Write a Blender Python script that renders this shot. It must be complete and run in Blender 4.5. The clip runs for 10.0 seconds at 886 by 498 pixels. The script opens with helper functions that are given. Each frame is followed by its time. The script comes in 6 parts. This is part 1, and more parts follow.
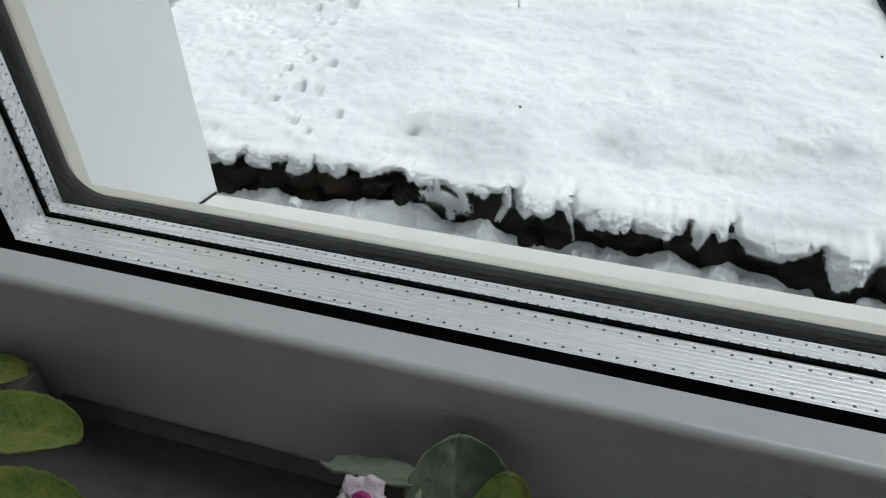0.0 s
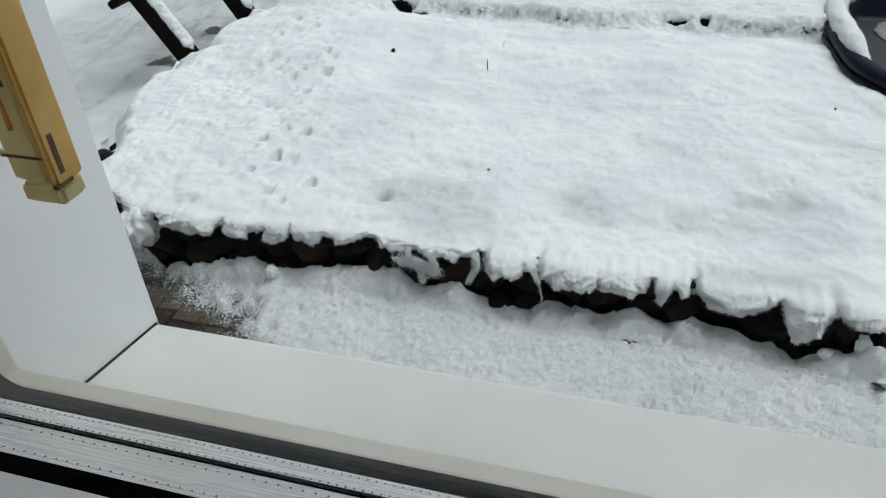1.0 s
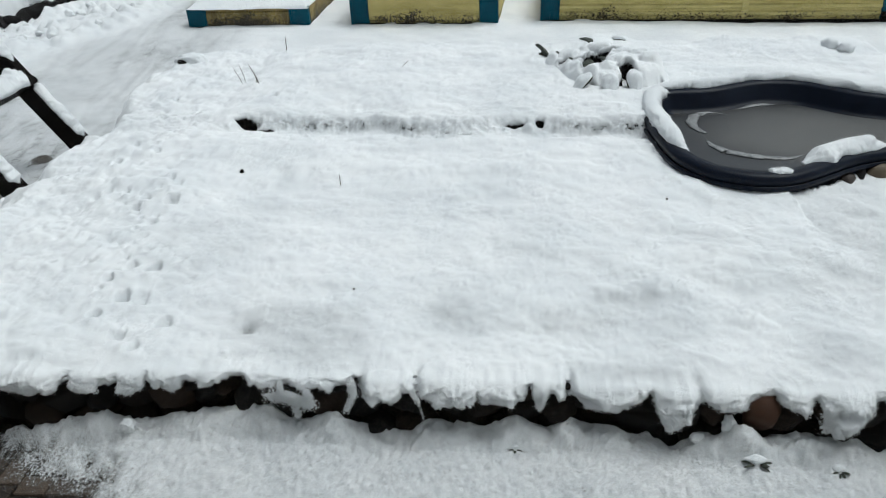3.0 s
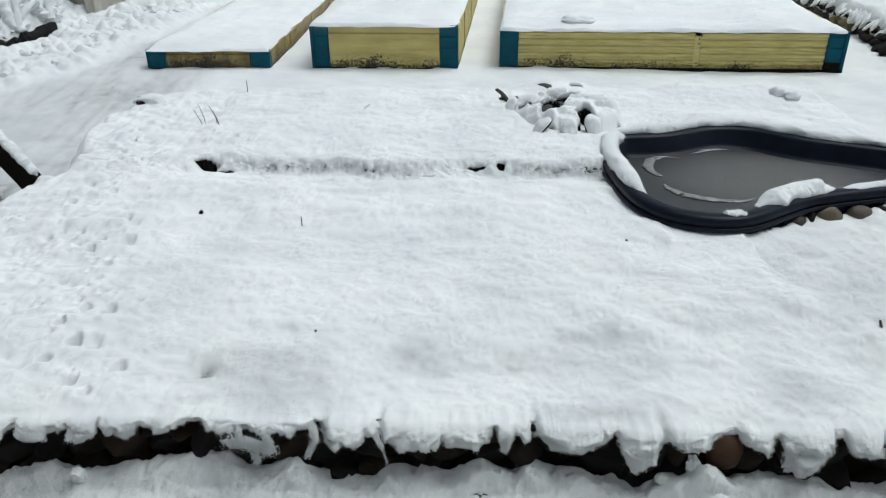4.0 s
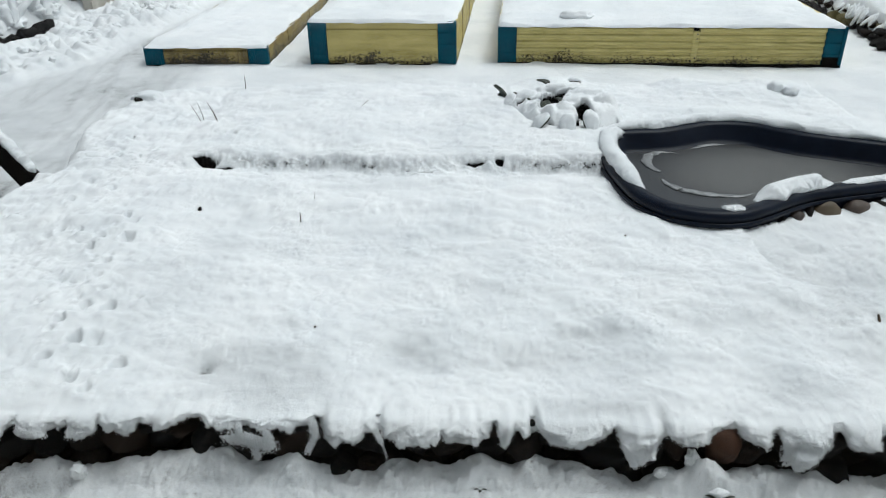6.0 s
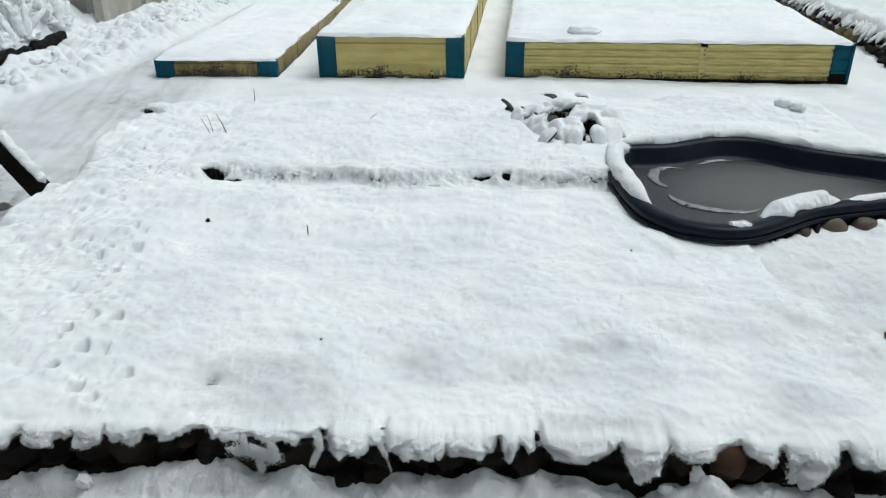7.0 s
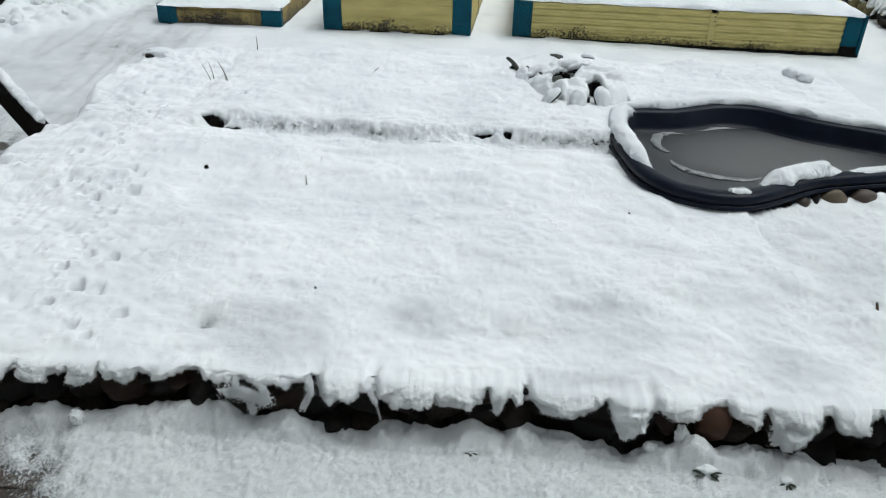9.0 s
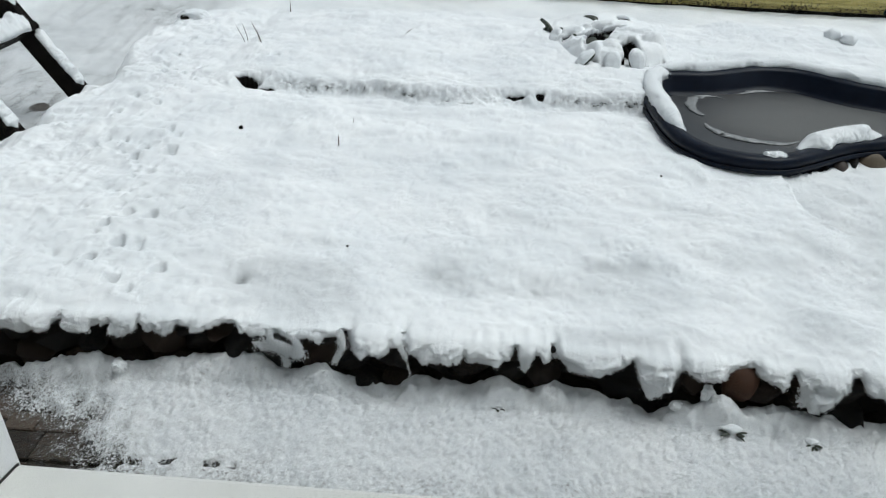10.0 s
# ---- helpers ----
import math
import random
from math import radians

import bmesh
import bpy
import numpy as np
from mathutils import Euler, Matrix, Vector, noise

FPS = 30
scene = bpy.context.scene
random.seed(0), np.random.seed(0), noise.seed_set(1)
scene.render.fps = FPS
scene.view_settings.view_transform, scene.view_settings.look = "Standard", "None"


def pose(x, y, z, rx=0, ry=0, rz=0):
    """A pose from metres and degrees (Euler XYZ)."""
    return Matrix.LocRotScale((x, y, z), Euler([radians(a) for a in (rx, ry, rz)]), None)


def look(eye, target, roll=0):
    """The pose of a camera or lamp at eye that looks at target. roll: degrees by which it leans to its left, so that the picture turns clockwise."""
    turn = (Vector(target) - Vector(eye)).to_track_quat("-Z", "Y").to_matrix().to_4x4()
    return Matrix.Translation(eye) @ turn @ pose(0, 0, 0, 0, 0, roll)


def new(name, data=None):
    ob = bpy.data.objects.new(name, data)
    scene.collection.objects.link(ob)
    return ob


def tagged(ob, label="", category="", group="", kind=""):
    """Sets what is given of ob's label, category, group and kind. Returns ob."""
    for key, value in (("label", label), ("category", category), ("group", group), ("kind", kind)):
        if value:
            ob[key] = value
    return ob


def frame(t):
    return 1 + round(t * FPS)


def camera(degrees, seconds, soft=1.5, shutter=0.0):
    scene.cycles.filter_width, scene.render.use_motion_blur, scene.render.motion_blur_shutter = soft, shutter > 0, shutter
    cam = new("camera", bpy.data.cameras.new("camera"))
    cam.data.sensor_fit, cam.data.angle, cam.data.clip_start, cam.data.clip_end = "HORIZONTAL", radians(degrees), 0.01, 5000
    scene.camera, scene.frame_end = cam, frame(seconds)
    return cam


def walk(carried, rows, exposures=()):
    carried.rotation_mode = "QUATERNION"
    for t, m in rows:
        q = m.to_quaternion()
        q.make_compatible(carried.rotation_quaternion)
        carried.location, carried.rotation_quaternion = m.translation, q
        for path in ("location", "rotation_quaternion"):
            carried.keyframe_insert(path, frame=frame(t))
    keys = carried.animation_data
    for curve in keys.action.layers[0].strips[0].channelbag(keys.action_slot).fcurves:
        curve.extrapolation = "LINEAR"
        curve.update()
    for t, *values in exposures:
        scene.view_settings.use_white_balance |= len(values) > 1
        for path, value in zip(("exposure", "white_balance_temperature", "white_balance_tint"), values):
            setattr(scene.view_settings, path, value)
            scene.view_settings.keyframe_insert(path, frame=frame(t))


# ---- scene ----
cam = camera(61.4, 10.0, soft=0.85)
PATH = [
    (0, (0.125, 0.033, 1.785), (-0.376, 1.466, 0.483), -2.7),
    (0.5, (0.171, 0.022, 1.845), (-0.357, 1.5, 0.604), -3.5),
    (1, (0.209, 0.057, 1.896), (-0.293, 1.56, 0.675), -4.2),
    (1.5, (0.198, 0.102, 1.917), (-0.208, 1.632, 0.695), -4.6),
    (2, (0.19, 0.122, 1.922), (-0.117, 1.691, 0.72), -4.3),
    (2.5, (0.178, 0.134, 1.941), (-0.046, 1.768, 0.809), -3.8),
    (3, (0.16, 0.143, 1.972), (0.014, 1.844, 0.93), -2.5),
    (3.2, (0.157, 0.153, 1.98), (0.037, 1.874, 0.969), -2.2),
    (4.5, (0.134, 0.141, 1.953), (0.127, 1.908, 1.016), -0.2),
    (5, (0.131, 0.143, 1.958), (0.134, 1.903, 1.008), -0.3),
    (5.5, (0.139, 0.142, 1.958), (0.123, 1.895, 0.995), -0.7),
    (7, (0.142, 0.133, 1.971), (0.092, 1.906, 1.047), -0.6),
    (7.5, (0.144, 0.123, 1.959), (0.106, 1.897, 1.036), 0.1),
    (8, (0.149, 0.123, 1.958), (0.122, 1.888, 1.017), 1.0),
    (8.5, (0.147, 0.119, 1.948), (0.121, 1.87, 0.982), 1.8),
    (9, (0.154, 0.116, 1.938), (0.108, 1.841, 0.927), 1.7),
    (9.5, (0.166, 0.111, 1.94), (0.079, 1.803, 0.877), 1.2),
    (10, (0.159, 0.075, 1.93), (0.035, 1.748, 0.842), 0.9),
]
TILT = pose(0, 0, 0, 2.3)
walk(cam, [(t, TILT @ look(eye, target, roll)) for t, eye, target, roll in PATH],
     exposures=[(0.0, 0.30, 6080, 5.0), (1.0, 0.06, 6080, 5.0), (2.5, 0.13, 6080, 5.0), (4.5, 0.13, 6080, 5.0), (5.5, 0.17, 6080, 5.0), (7.0, 0.20, 6080, 5.0), (10.0, 0.17, 6080, 5.0)])

# ---- world and light: overcast winter day ----
world = bpy.data.worlds.new("overcast_sky")
scene.world = world
world.use_nodes = True
wn, wl = world.node_tree.nodes, world.node_tree.links
sky = wn.new("ShaderNodeTexSky")
sky.sky_type, sky.sun_disc = "NISHITA", False
sky.sun_elevation, sky.sun_rotation = radians(67), radians(68)
sky.air_density, sky.dust_density, sky.ozone_density = 1.0, 4.0, 1.0
grey = wn.new("ShaderNodeRGBToBW")
veil = wn.new("ShaderNodeMix")
veil.data_type = "RGBA"
veil.inputs[0].default_value = 0.8
wl.new(sky.outputs[0], grey.inputs[0])
wl.new(sky.outputs[0], veil.inputs[6])
wl.new(grey.outputs[0], veil.inputs[7])
wl.new(veil.outputs[2], wn["Background"].inputs[0])
wn["Background"].inputs[1].default_value = 0.10
sun = new("sun", bpy.data.lights.new("sun", "SUN"))
sun.data.energy, sun.data.angle, sun.data.color = 1.55, radians(42), (1.0, 0.97, 0.93)
sun.matrix_world = look((4.3, 1.7, 11), (0, 0, 0))


# ---- materials ----
def material(name, rough=0.6, metal=0.0):
    m = bpy.data.materials.new(name)
    m.use_nodes = True
    b = m.node_tree.nodes["Principled BSDF"]
    b.inputs["Roughness"].default_value, b.inputs["Metallic"].default_value = rough, metal
    return m, m.node_tree.nodes, m.node_tree.links, b


def noise_node(n, l, scale, detail=5, rough=0.6, coords="Object", vec=None):
    tc = n.new("ShaderNodeTexCoord")
    t = n.new("ShaderNodeTexNoise")
    t.inputs["Scale"].default_value, t.inputs["Detail"].default_value, t.inputs["Roughness"].default_value = scale, detail, rough
    if vec is not None:
        mp = n.new("ShaderNodeMapping")
        mp.inputs["Scale"].default_value = vec
        l.new(tc.outputs[coords], mp.inputs[0])
        l.new(mp.outputs[0], t.inputs["Vector"])
    else:
        l.new(tc.outputs[coords], t.inputs["Vector"])
    return t


def ramp(n, l, src, stops):
    r = n.new("ShaderNodeValToRGB")
    e = r.color_ramp.elements
    while len(e) < len(stops):
        e.new(0.5)
    for k, (p, c) in enumerate(stops):
        e[k].position, e[k].color = p, (*c, 1)
    l.new(src, r.inputs[0])
    return r


def bump(n, l, b, src, strength, dist, prev=None):
    k = n.new("ShaderNodeBump")
    k.inputs["Strength"].default_value, k.inputs["Distance"].default_value = strength, dist
    l.new(src, k.inputs["Height"])
    if prev is not None:
        l.new(prev.outputs[0], k.inputs["Normal"])
    l.new(k.outputs[0], b.inputs["Normal"])
    return k


def surface(name, dark, light, scale, rough=0.6, metal=0.0, fine=120.0, depth=0.002, rough_spread=0.15, vec=None, islands=0.0, coords="Object", spec=0.5):
    """Two-tone surface: broad stains, fine grain, relief and uneven gloss."""
    m, n, l, b = material(name, rough, metal)
    b.inputs["Specular IOR Level"].default_value = spec
    t = noise_node(n, l, scale, vec=vec, coords=coords)
    f = noise_node(n, l, fine, 3, vec=vec, coords=coords)
    mx = n.new("ShaderNodeMath")
    mx.operation = "MULTIPLY_ADD"
    mx.inputs[1].default_value = 0.35
    l.new(f.outputs[0], mx.inputs[0])
    sc = n.new("ShaderNodeMath")
    sc.operation = "MULTIPLY_ADD"
    sc.inputs[1].default_value, sc.inputs[2].default_value = 1.0, -0.17
    l.new(t.outputs[0], sc.inputs[0])
    l.new(sc.outputs[0], mx.inputs[2])
    last = mx
    if islands:
        oi = n.new("ShaderNodeObjectInfo")
        ad = n.new("ShaderNodeMath")
        ad.operation = "MULTIPLY_ADD"
        ad.inputs[1].default_value = islands
        l.new(oi.outputs["Random"], ad.inputs[0])
        sb = n.new("ShaderNodeMath")
        sb.operation = "SUBTRACT"
        sb.inputs[1].default_value = islands / 2
        l.new(mx.outputs[0], sb.inputs[0])
        l.new(sb.outputs[0], ad.inputs[2])
        last = ad
    r = ramp(n, l, last.outputs[0], [(0.32, dark), (0.68, light)])
    l.new(r.outputs[0], b.inputs["Base Color"])
    rr = n.new("ShaderNodeMapRange")
    rr.inputs["To Min"].default_value, rr.inputs["To Max"].default_value = max(rough - rough_spread, 0.02), min(rough + rough_spread, 1)
    l.new(t.outputs[0], rr.inputs[0])
    l.new(rr.outputs[0], b.inputs["Roughness"])
    k = bump(n, l, b, f.outputs[0], 0.5, depth)
    bump(n, l, b, t.outputs[0], 0.4, depth * 3, k)
    return m


def math_node(n, l, op, a, b=None, c=None):
    k = n.new("ShaderNodeMath")
    k.operation = op
    for slot, v in enumerate((a, b, c)):
        if v is None:
            continue
        if isinstance(v, (int, float)):
            k.inputs[slot].default_value = v
        else:
            l.new(v, k.inputs[slot])
    return k.outputs[0]


def mix_colour(n, l, fac, a, b):
    k = n.new("ShaderNodeMix")
    k.data_type = "RGBA"
    for slot, v in ((0, fac), (6, a), (7, b)):
        if isinstance(v, tuple):
            k.inputs[slot].default_value = (*v, 1)
        else:
            l.new(v, k.inputs[slot])
    return k.outputs[2]


def snow_material(name, under_dark, under_light, grain=1.0, bright=1.0, blend=0.14, speck_scale=85, slush_mix=1.5, cut_at=0.33, spread=1.6, gaps=False, crystals=0.8):
    """Snow; the mesh's 'thin' value marks wet, trodden or sparse snow, through which the ground shows in specks, and
    greys places where shade is painted in.
    """
    m, n, l, b = material(name, 0.8)
    big = noise_node(n, l, 2.2, 6, 0.62)
    white = ramp(n, l, big.outputs[0], [(0.34, tuple(bright * q for q in (0.735, 0.757, 0.775))), (0.62, tuple(bright * q for q in (0.855, 0.866, 0.875)))]).outputs[0]
    crystal = noise_node(n, l, 48, 7, 0.78)
    dull = ramp(n, l, crystal.outputs[0], [(0.36, (0.66, 0.675, 0.69)), (0.56, (1, 1, 1))]).outputs[0]
    mul = n.new("ShaderNodeMix")
    mul.data_type, mul.blend_type = "RGBA", "MULTIPLY"
    mul.inputs[0].default_value = crystals
    l.new(white, mul.inputs[6])
    l.new(dull, mul.inputs[7])
    at = n.new("ShaderNodeAttribute")
    at.attribute_name = "thin"
    blot = noise_node(n, l, 7, 5, 0.65)
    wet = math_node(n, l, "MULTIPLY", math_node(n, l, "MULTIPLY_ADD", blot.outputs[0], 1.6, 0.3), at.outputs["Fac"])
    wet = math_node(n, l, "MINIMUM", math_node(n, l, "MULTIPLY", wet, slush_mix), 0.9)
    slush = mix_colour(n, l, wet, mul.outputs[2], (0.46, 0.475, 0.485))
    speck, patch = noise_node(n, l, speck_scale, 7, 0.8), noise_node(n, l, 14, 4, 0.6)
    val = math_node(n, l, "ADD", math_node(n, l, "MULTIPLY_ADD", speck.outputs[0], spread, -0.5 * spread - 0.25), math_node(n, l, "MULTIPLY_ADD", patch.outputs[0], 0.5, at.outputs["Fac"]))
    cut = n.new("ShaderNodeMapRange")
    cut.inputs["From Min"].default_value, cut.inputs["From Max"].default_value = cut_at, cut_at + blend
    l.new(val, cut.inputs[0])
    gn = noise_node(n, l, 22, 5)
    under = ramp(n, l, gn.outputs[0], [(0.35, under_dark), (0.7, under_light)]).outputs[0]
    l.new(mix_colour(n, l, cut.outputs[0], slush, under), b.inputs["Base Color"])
    f1, f2 = noise_node(n, l, 170, 5, 0.75), noise_node(n, l, 38, 5, 0.7)
    k = bump(n, l, b, f1.outputs[0], 1.0 * grain, 0.009)
    bump(n, l, b, f2.outputs[0], 0.55 * grain, 0.018, k)
    b.inputs["Subsurface Weight"].default_value = 0.55
    b.inputs["Subsurface Radius"].default_value = (1.0, 1.0, 1.0)
    b.inputs["Subsurface Scale"].default_value = 0.005
    b.inputs["Specular IOR Level"].default_value = 0.06
    if gaps:
        open_, mixer = n.new("ShaderNodeBsdfTransparent"), n.new("ShaderNodeMixShader")
        far = math_node(n, l, "MULTIPLY", cut.outputs[0], math_node(n, l, "GREATER_THAN", at.outputs["Fac"], 0.36))
        l.new(far, mixer.inputs[0])
        l.new(b.outputs[0], mixer.inputs[1])
        l.new(open_.outputs[0], mixer.inputs[2])
        l.new(mixer.outputs[0], n["Material Output"].inputs[0])
    return m


def stained(name, *a, clean=0.89, **k):
    """A painted surface with splashes of soil on its lower boards."""
    m = surface(name, *a, **k)
    n, l = m.node_tree.nodes, m.node_tree.links
    b = n["Principled BSDF"]
    paint = b.inputs["Base Color"].links[0].from_socket
    tc, xyz = n.new("ShaderNodeTexCoord"), n.new("ShaderNodeSeparateXYZ")
    l.new(tc.outputs["Object"], xyz.inputs[0])
    spl, clus = noise_node(n, l, 45, 6, 0.75), noise_node(n, l, 2.4, 3, 0.6)
    low = n.new("ShaderNodeMapRange")
    low.inputs["From Min"].default_value, low.inputs["From Max"].default_value, low.inputs["To Min"].default_value, low.inputs["To Max"].default_value = 0.03, 0.20, 0.16, -0.10
    l.new(xyz.outputs["Z"], low.inputs[0])
    v = math_node(n, l, "ADD", math_node(n, l, "MULTIPLY_ADD", clus.outputs[0], 0.45, spl.outputs[0]), low.outputs[0])
    mask = n.new("ShaderNodeMapRange")
    mask.inputs["From Min"].default_value, mask.inputs["From Max"].default_value = clean, clean + 0.07
    l.new(v, mask.inputs[0])
    l.new(mix_colour(n, l, mask.outputs[0], paint, (0.03, 0.024, 0.014)), b.inputs["Base Color"])
    return m


SOIL_D, SOIL_L = (0.003, 0.0028, 0.0026), (0.012, 0.011, 0.010)
SNOW = snow_material("snow", (0.0006, 0.0006, 0.0006), (0.005, 0.0045, 0.004), 0.65, 1.07, cut_at=0.5, crystals=0.32)
SNOW_PATH = snow_material("trodden_snow", (0.06, 0.055, 0.05), (0.15, 0.14, 0.13), 0.6, cut_at=0.52, crystals=0.35)
SNOW_DUST = snow_material("dusted_snow", (0.10, 0.095, 0.088), (0.30, 0.285, 0.27), 1.2, 1.10, 0.5, 95, 0.15, 0.20, 3.4, True, crystals=0.40)
# STONE and STONE_BROWN: darker than real wet stone, crevice shade put into the colour
STONE = surface("shaded_wet_stone", (0.0015, 0.0016, 0.0019), (0.0125, 0.0115, 0.0112), 9, 0.6, fine=60, depth=0.009, islands=0.5, spec=0.15)
STONE_RED = surface("reddish_stone", (0.014, 0.0058, 0.0028), (0.058, 0.023, 0.010), 14, 0.6, fine=90, depth=0.002, spec=0.2)
STONE_BROWN = surface("shaded_brown_wet_stone", (0.0035, 0.0025, 0.002), (0.024, 0.015, 0.0105), 9, 0.6, fine=60, depth=0.009, islands=0.4, spec=0.15)
STONE_TAN = surface("tan_stone", (0.07, 0.05, 0.03), (0.20, 0.155, 0.095), 12, 0.55, fine=90, depth=0.002, islands=0.3)
STONE_DULL = surface("grey_brown_stone", (0.022, 0.015, 0.012), (0.085, 0.062, 0.048), 12, 0.55, fine=90, depth=0.002, islands=0.3)
STONE_MOSS = surface("mossy_stone", (0.045, 0.038, 0.018), (0.17, 0.145, 0.055), 10, 0.75, fine=70, depth=0.003, islands=0.4)
DULL_BLACK = surface("dull_black", (0.002, 0.002, 0.0018), (0.012, 0.011, 0.009), 12, 0.8, fine=60, spec=0.05)
PAVER = surface("wet_paver", (0.010, 0.0075, 0.006), (0.092, 0.068, 0.051), 24, 0.5, spec=0.3, fine=75, depth=0.014, islands=0.35, vec=(1.2, 3.6, 1), rough_spread=0.25)
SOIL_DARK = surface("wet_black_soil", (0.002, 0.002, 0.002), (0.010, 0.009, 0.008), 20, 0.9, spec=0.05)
SOIL = surface("dark_soil", SOIL_D, SOIL_L, 20, 0.9)
PVC = surface("white_plastic", (0.70, 0.71, 0.71), (0.78, 0.785, 0.78), 4, 0.32, fine=300, depth=0.0002, rough_spread=0.06)
PVC_AGED = surface("aged_cream_plastic", (0.58, 0.54, 0.46), (0.70, 0.67, 0.59), 9, 0.4, fine=160, depth=0.0003, rough_spread=0.08)
PANEL = surface("reveal_panel", (0.80, 0.81, 0.815), (0.86, 0.865, 0.87), 3, 0.38, fine=260, depth=0.0002, rough_spread=0.06)
RUBBER = surface("black_rubber", (0.002, 0.002, 0.003), (0.006, 0.006, 0.008), 30, 0.8, fine=240, depth=0.0002, spec=0.0)
RUBBER_GREY = surface("grey_rubber", (0.022, 0.022, 0.023), (0.05, 0.05, 0.05), 30, 0.6, fine=240, depth=0.0002, spec=0.2)
ALU = surface("brushed_aluminium", (0.94, 0.945, 0.95), (0.98, 0.98, 0.98), 10, 0.28, 0.25, fine=60, depth=0.00002, vec=(1, 30, 30), rough_spread=0.06)
HOLE = surface("perforation", (0.10, 0.10, 0.105), (0.2, 0.2, 0.21), 40, 0.7)
TRIM = surface("grey_sealant", (0.13, 0.125, 0.12), (0.22, 0.21, 0.20), 8, 0.6, fine=140, depth=0.0004)
SILL = surface("stone_grey_sill", (0.10, 0.095, 0.09), (0.17, 0.165, 0.155), 5, 0.45, fine=120, depth=0.0004)
PLASTER = surface("wall_plaster", (0.74, 0.73, 0.70), (0.84, 0.83, 0.80), 3, 0.85, fine=60, depth=0.003)
SILL_OUT = surface("weathered_white_sill", (0.68, 0.675, 0.64), (0.78, 0.775, 0.745), 5, 0.45, fine=140, depth=0.0004, rough_spread=0.08)
ROOM = surface("room_paint", (0.68, 0.61, 0.62), (0.78, 0.70, 0.71), 2, 0.8, fine=90, depth=0.001)
FLOOR = surface("floor_laminate", (0.28, 0.2, 0.13), (0.42, 0.31, 0.2), 4, 0.4, vec=(1, 8, 1), fine=60)
YELLOW = stained("worn_yellow_paint", (0.42, 0.36, 0.125), (0.68, 0.59, 0.25), 14, 0.65, fine=90, depth=0.002, vec=(0.4, 1, 3.0), spec=0.25, clean=0.855)
YELLOW_PLAIN = stained("ochre_yellow_paint", (0.39, 0.31, 0.085), (0.63, 0.53, 0.20), 5, 0.65, fine=90, depth=0.003, clean=0.83, vec=(0.5, 1, 2.2))
YELLOW_DIRTY = stained("grimy_yellow_paint", (0.12, 0.085, 0.03), (0.38, 0.29, 0.10), 9, 0.7, fine=60, depth=0.004, clean=0.80)
TEAL = surface("teal_paint", (0.001, 0.045, 0.075), (0.004, 0.10, 0.145), 9, 0.55, fine=60, depth=0.003, spec=0.15)
DARKWOOD = surface("dark_stained_wood", (0.002, 0.0018, 0.0016), (0.009, 0.0075, 0.0065), 12, 0.65, fine=80, depth=0.001, vec=(8, 8, 1), spec=0.05)
POND = surface("black_pond_plastic", (0.0030, 0.0050, 0.011), (0.007, 0.011, 0.021), 14, 0.34, fine=90, depth=0.001, spec=0.09)
inm, inn, inl_, inb_ = material("frosted_pond_ice", 0.3)
tex = inn.new("ShaderNodeTexCoord")
mp = inn.new("ShaderNodeMapping")
mp.inputs["Location"].default_value, mp.inputs["Scale"].default_value = (-1.74, -5.0, 0), (0.85, 1.15, 1.0)
inl_.new(tex.outputs["Object"], mp.inputs[0])
ln_ = inn.new("ShaderNodeVectorMath")
ln_.operation = "LENGTH"
inl_.new(mp.outputs[0], ln_.inputs[0])
wob = noise_node(inn, inl_, 3, 4)
grit = noise_node(inn, inl_, 120, 5, 0.75)
dist = math_node(inn, inl_, "MULTIPLY_ADD", wob.outputs[0], 0.35, ln_.outputs["Value"])
frost = inn.new("ShaderNodeMapRange")
frost.inputs["From Min"].default_value, frost.inputs["From Max"].default_value, frost.inputs["To Min"].default_value, frost.inputs["To Max"].default_value = 0.60, 0.90, 1.0, 0.0
inl_.new(dist, frost.inputs[0])
gritty = ramp(inn, inl_, grit.outputs[0], [(0.40, (0.018, 0.0175, 0.016)), (0.62, (0.27, 0.272, 0.268))]).outputs[0]
clear = ramp(inn, inl_, wob.outputs[0], [(0.35, (0.018, 0.019, 0.021)), (0.65, (0.05, 0.053, 0.057))]).outputs[0]
inl_.new(mix_colour(inn, inl_, frost.outputs[0], clear, gritty), inb_.inputs["Base Color"])
inl_.new(math_node(inn, inl_, "MULTIPLY_ADD", frost.outputs[0], 0.25, 0.3), inb_.inputs["Roughness"])
bump(inn, inl_, inb_, math_node(inn, inl_, "MULTIPLY", grit.outputs[0], frost.outputs[0]), 0.8, 0.012)
inb_.inputs["Specular IOR Level"].default_value = 0.27
ICE = inm
ICE_RIDGE = surface("grey_ice_ridge", (0.09, 0.094, 0.098), (0.30, 0.306, 0.31), 26, 0.4, fine=90, depth=0.003)
LEAF = surface("violet_leaf", (0.20, 0.27, 0.17), (0.50, 0.56, 0.42), 60, 0.55, fine=500, depth=0.001)
LEAF_Y = surface("yellowing_leaf", (0.07, 0.19, 0.035), (0.46, 0.47, 0.07), 22, 0.55, fine=500, depth=0.001)
LEAF_D = surface("frosted_dark_leaf", (0.005, 0.009, 0.005), (0.026, 0.036, 0.018), 30, 0.5, fine=200, depth=0.001)
PETAL = surface("white_petal", (0.75, 0.65, 0.72), (0.85, 0.82, 0.84), 60, 0.6, fine=300)
PETAL_PINK = surface("magenta_petal_blotch", (0.45, 0.03, 0.22), (0.62, 0.12, 0.36), 60, 0.6, fine=300)
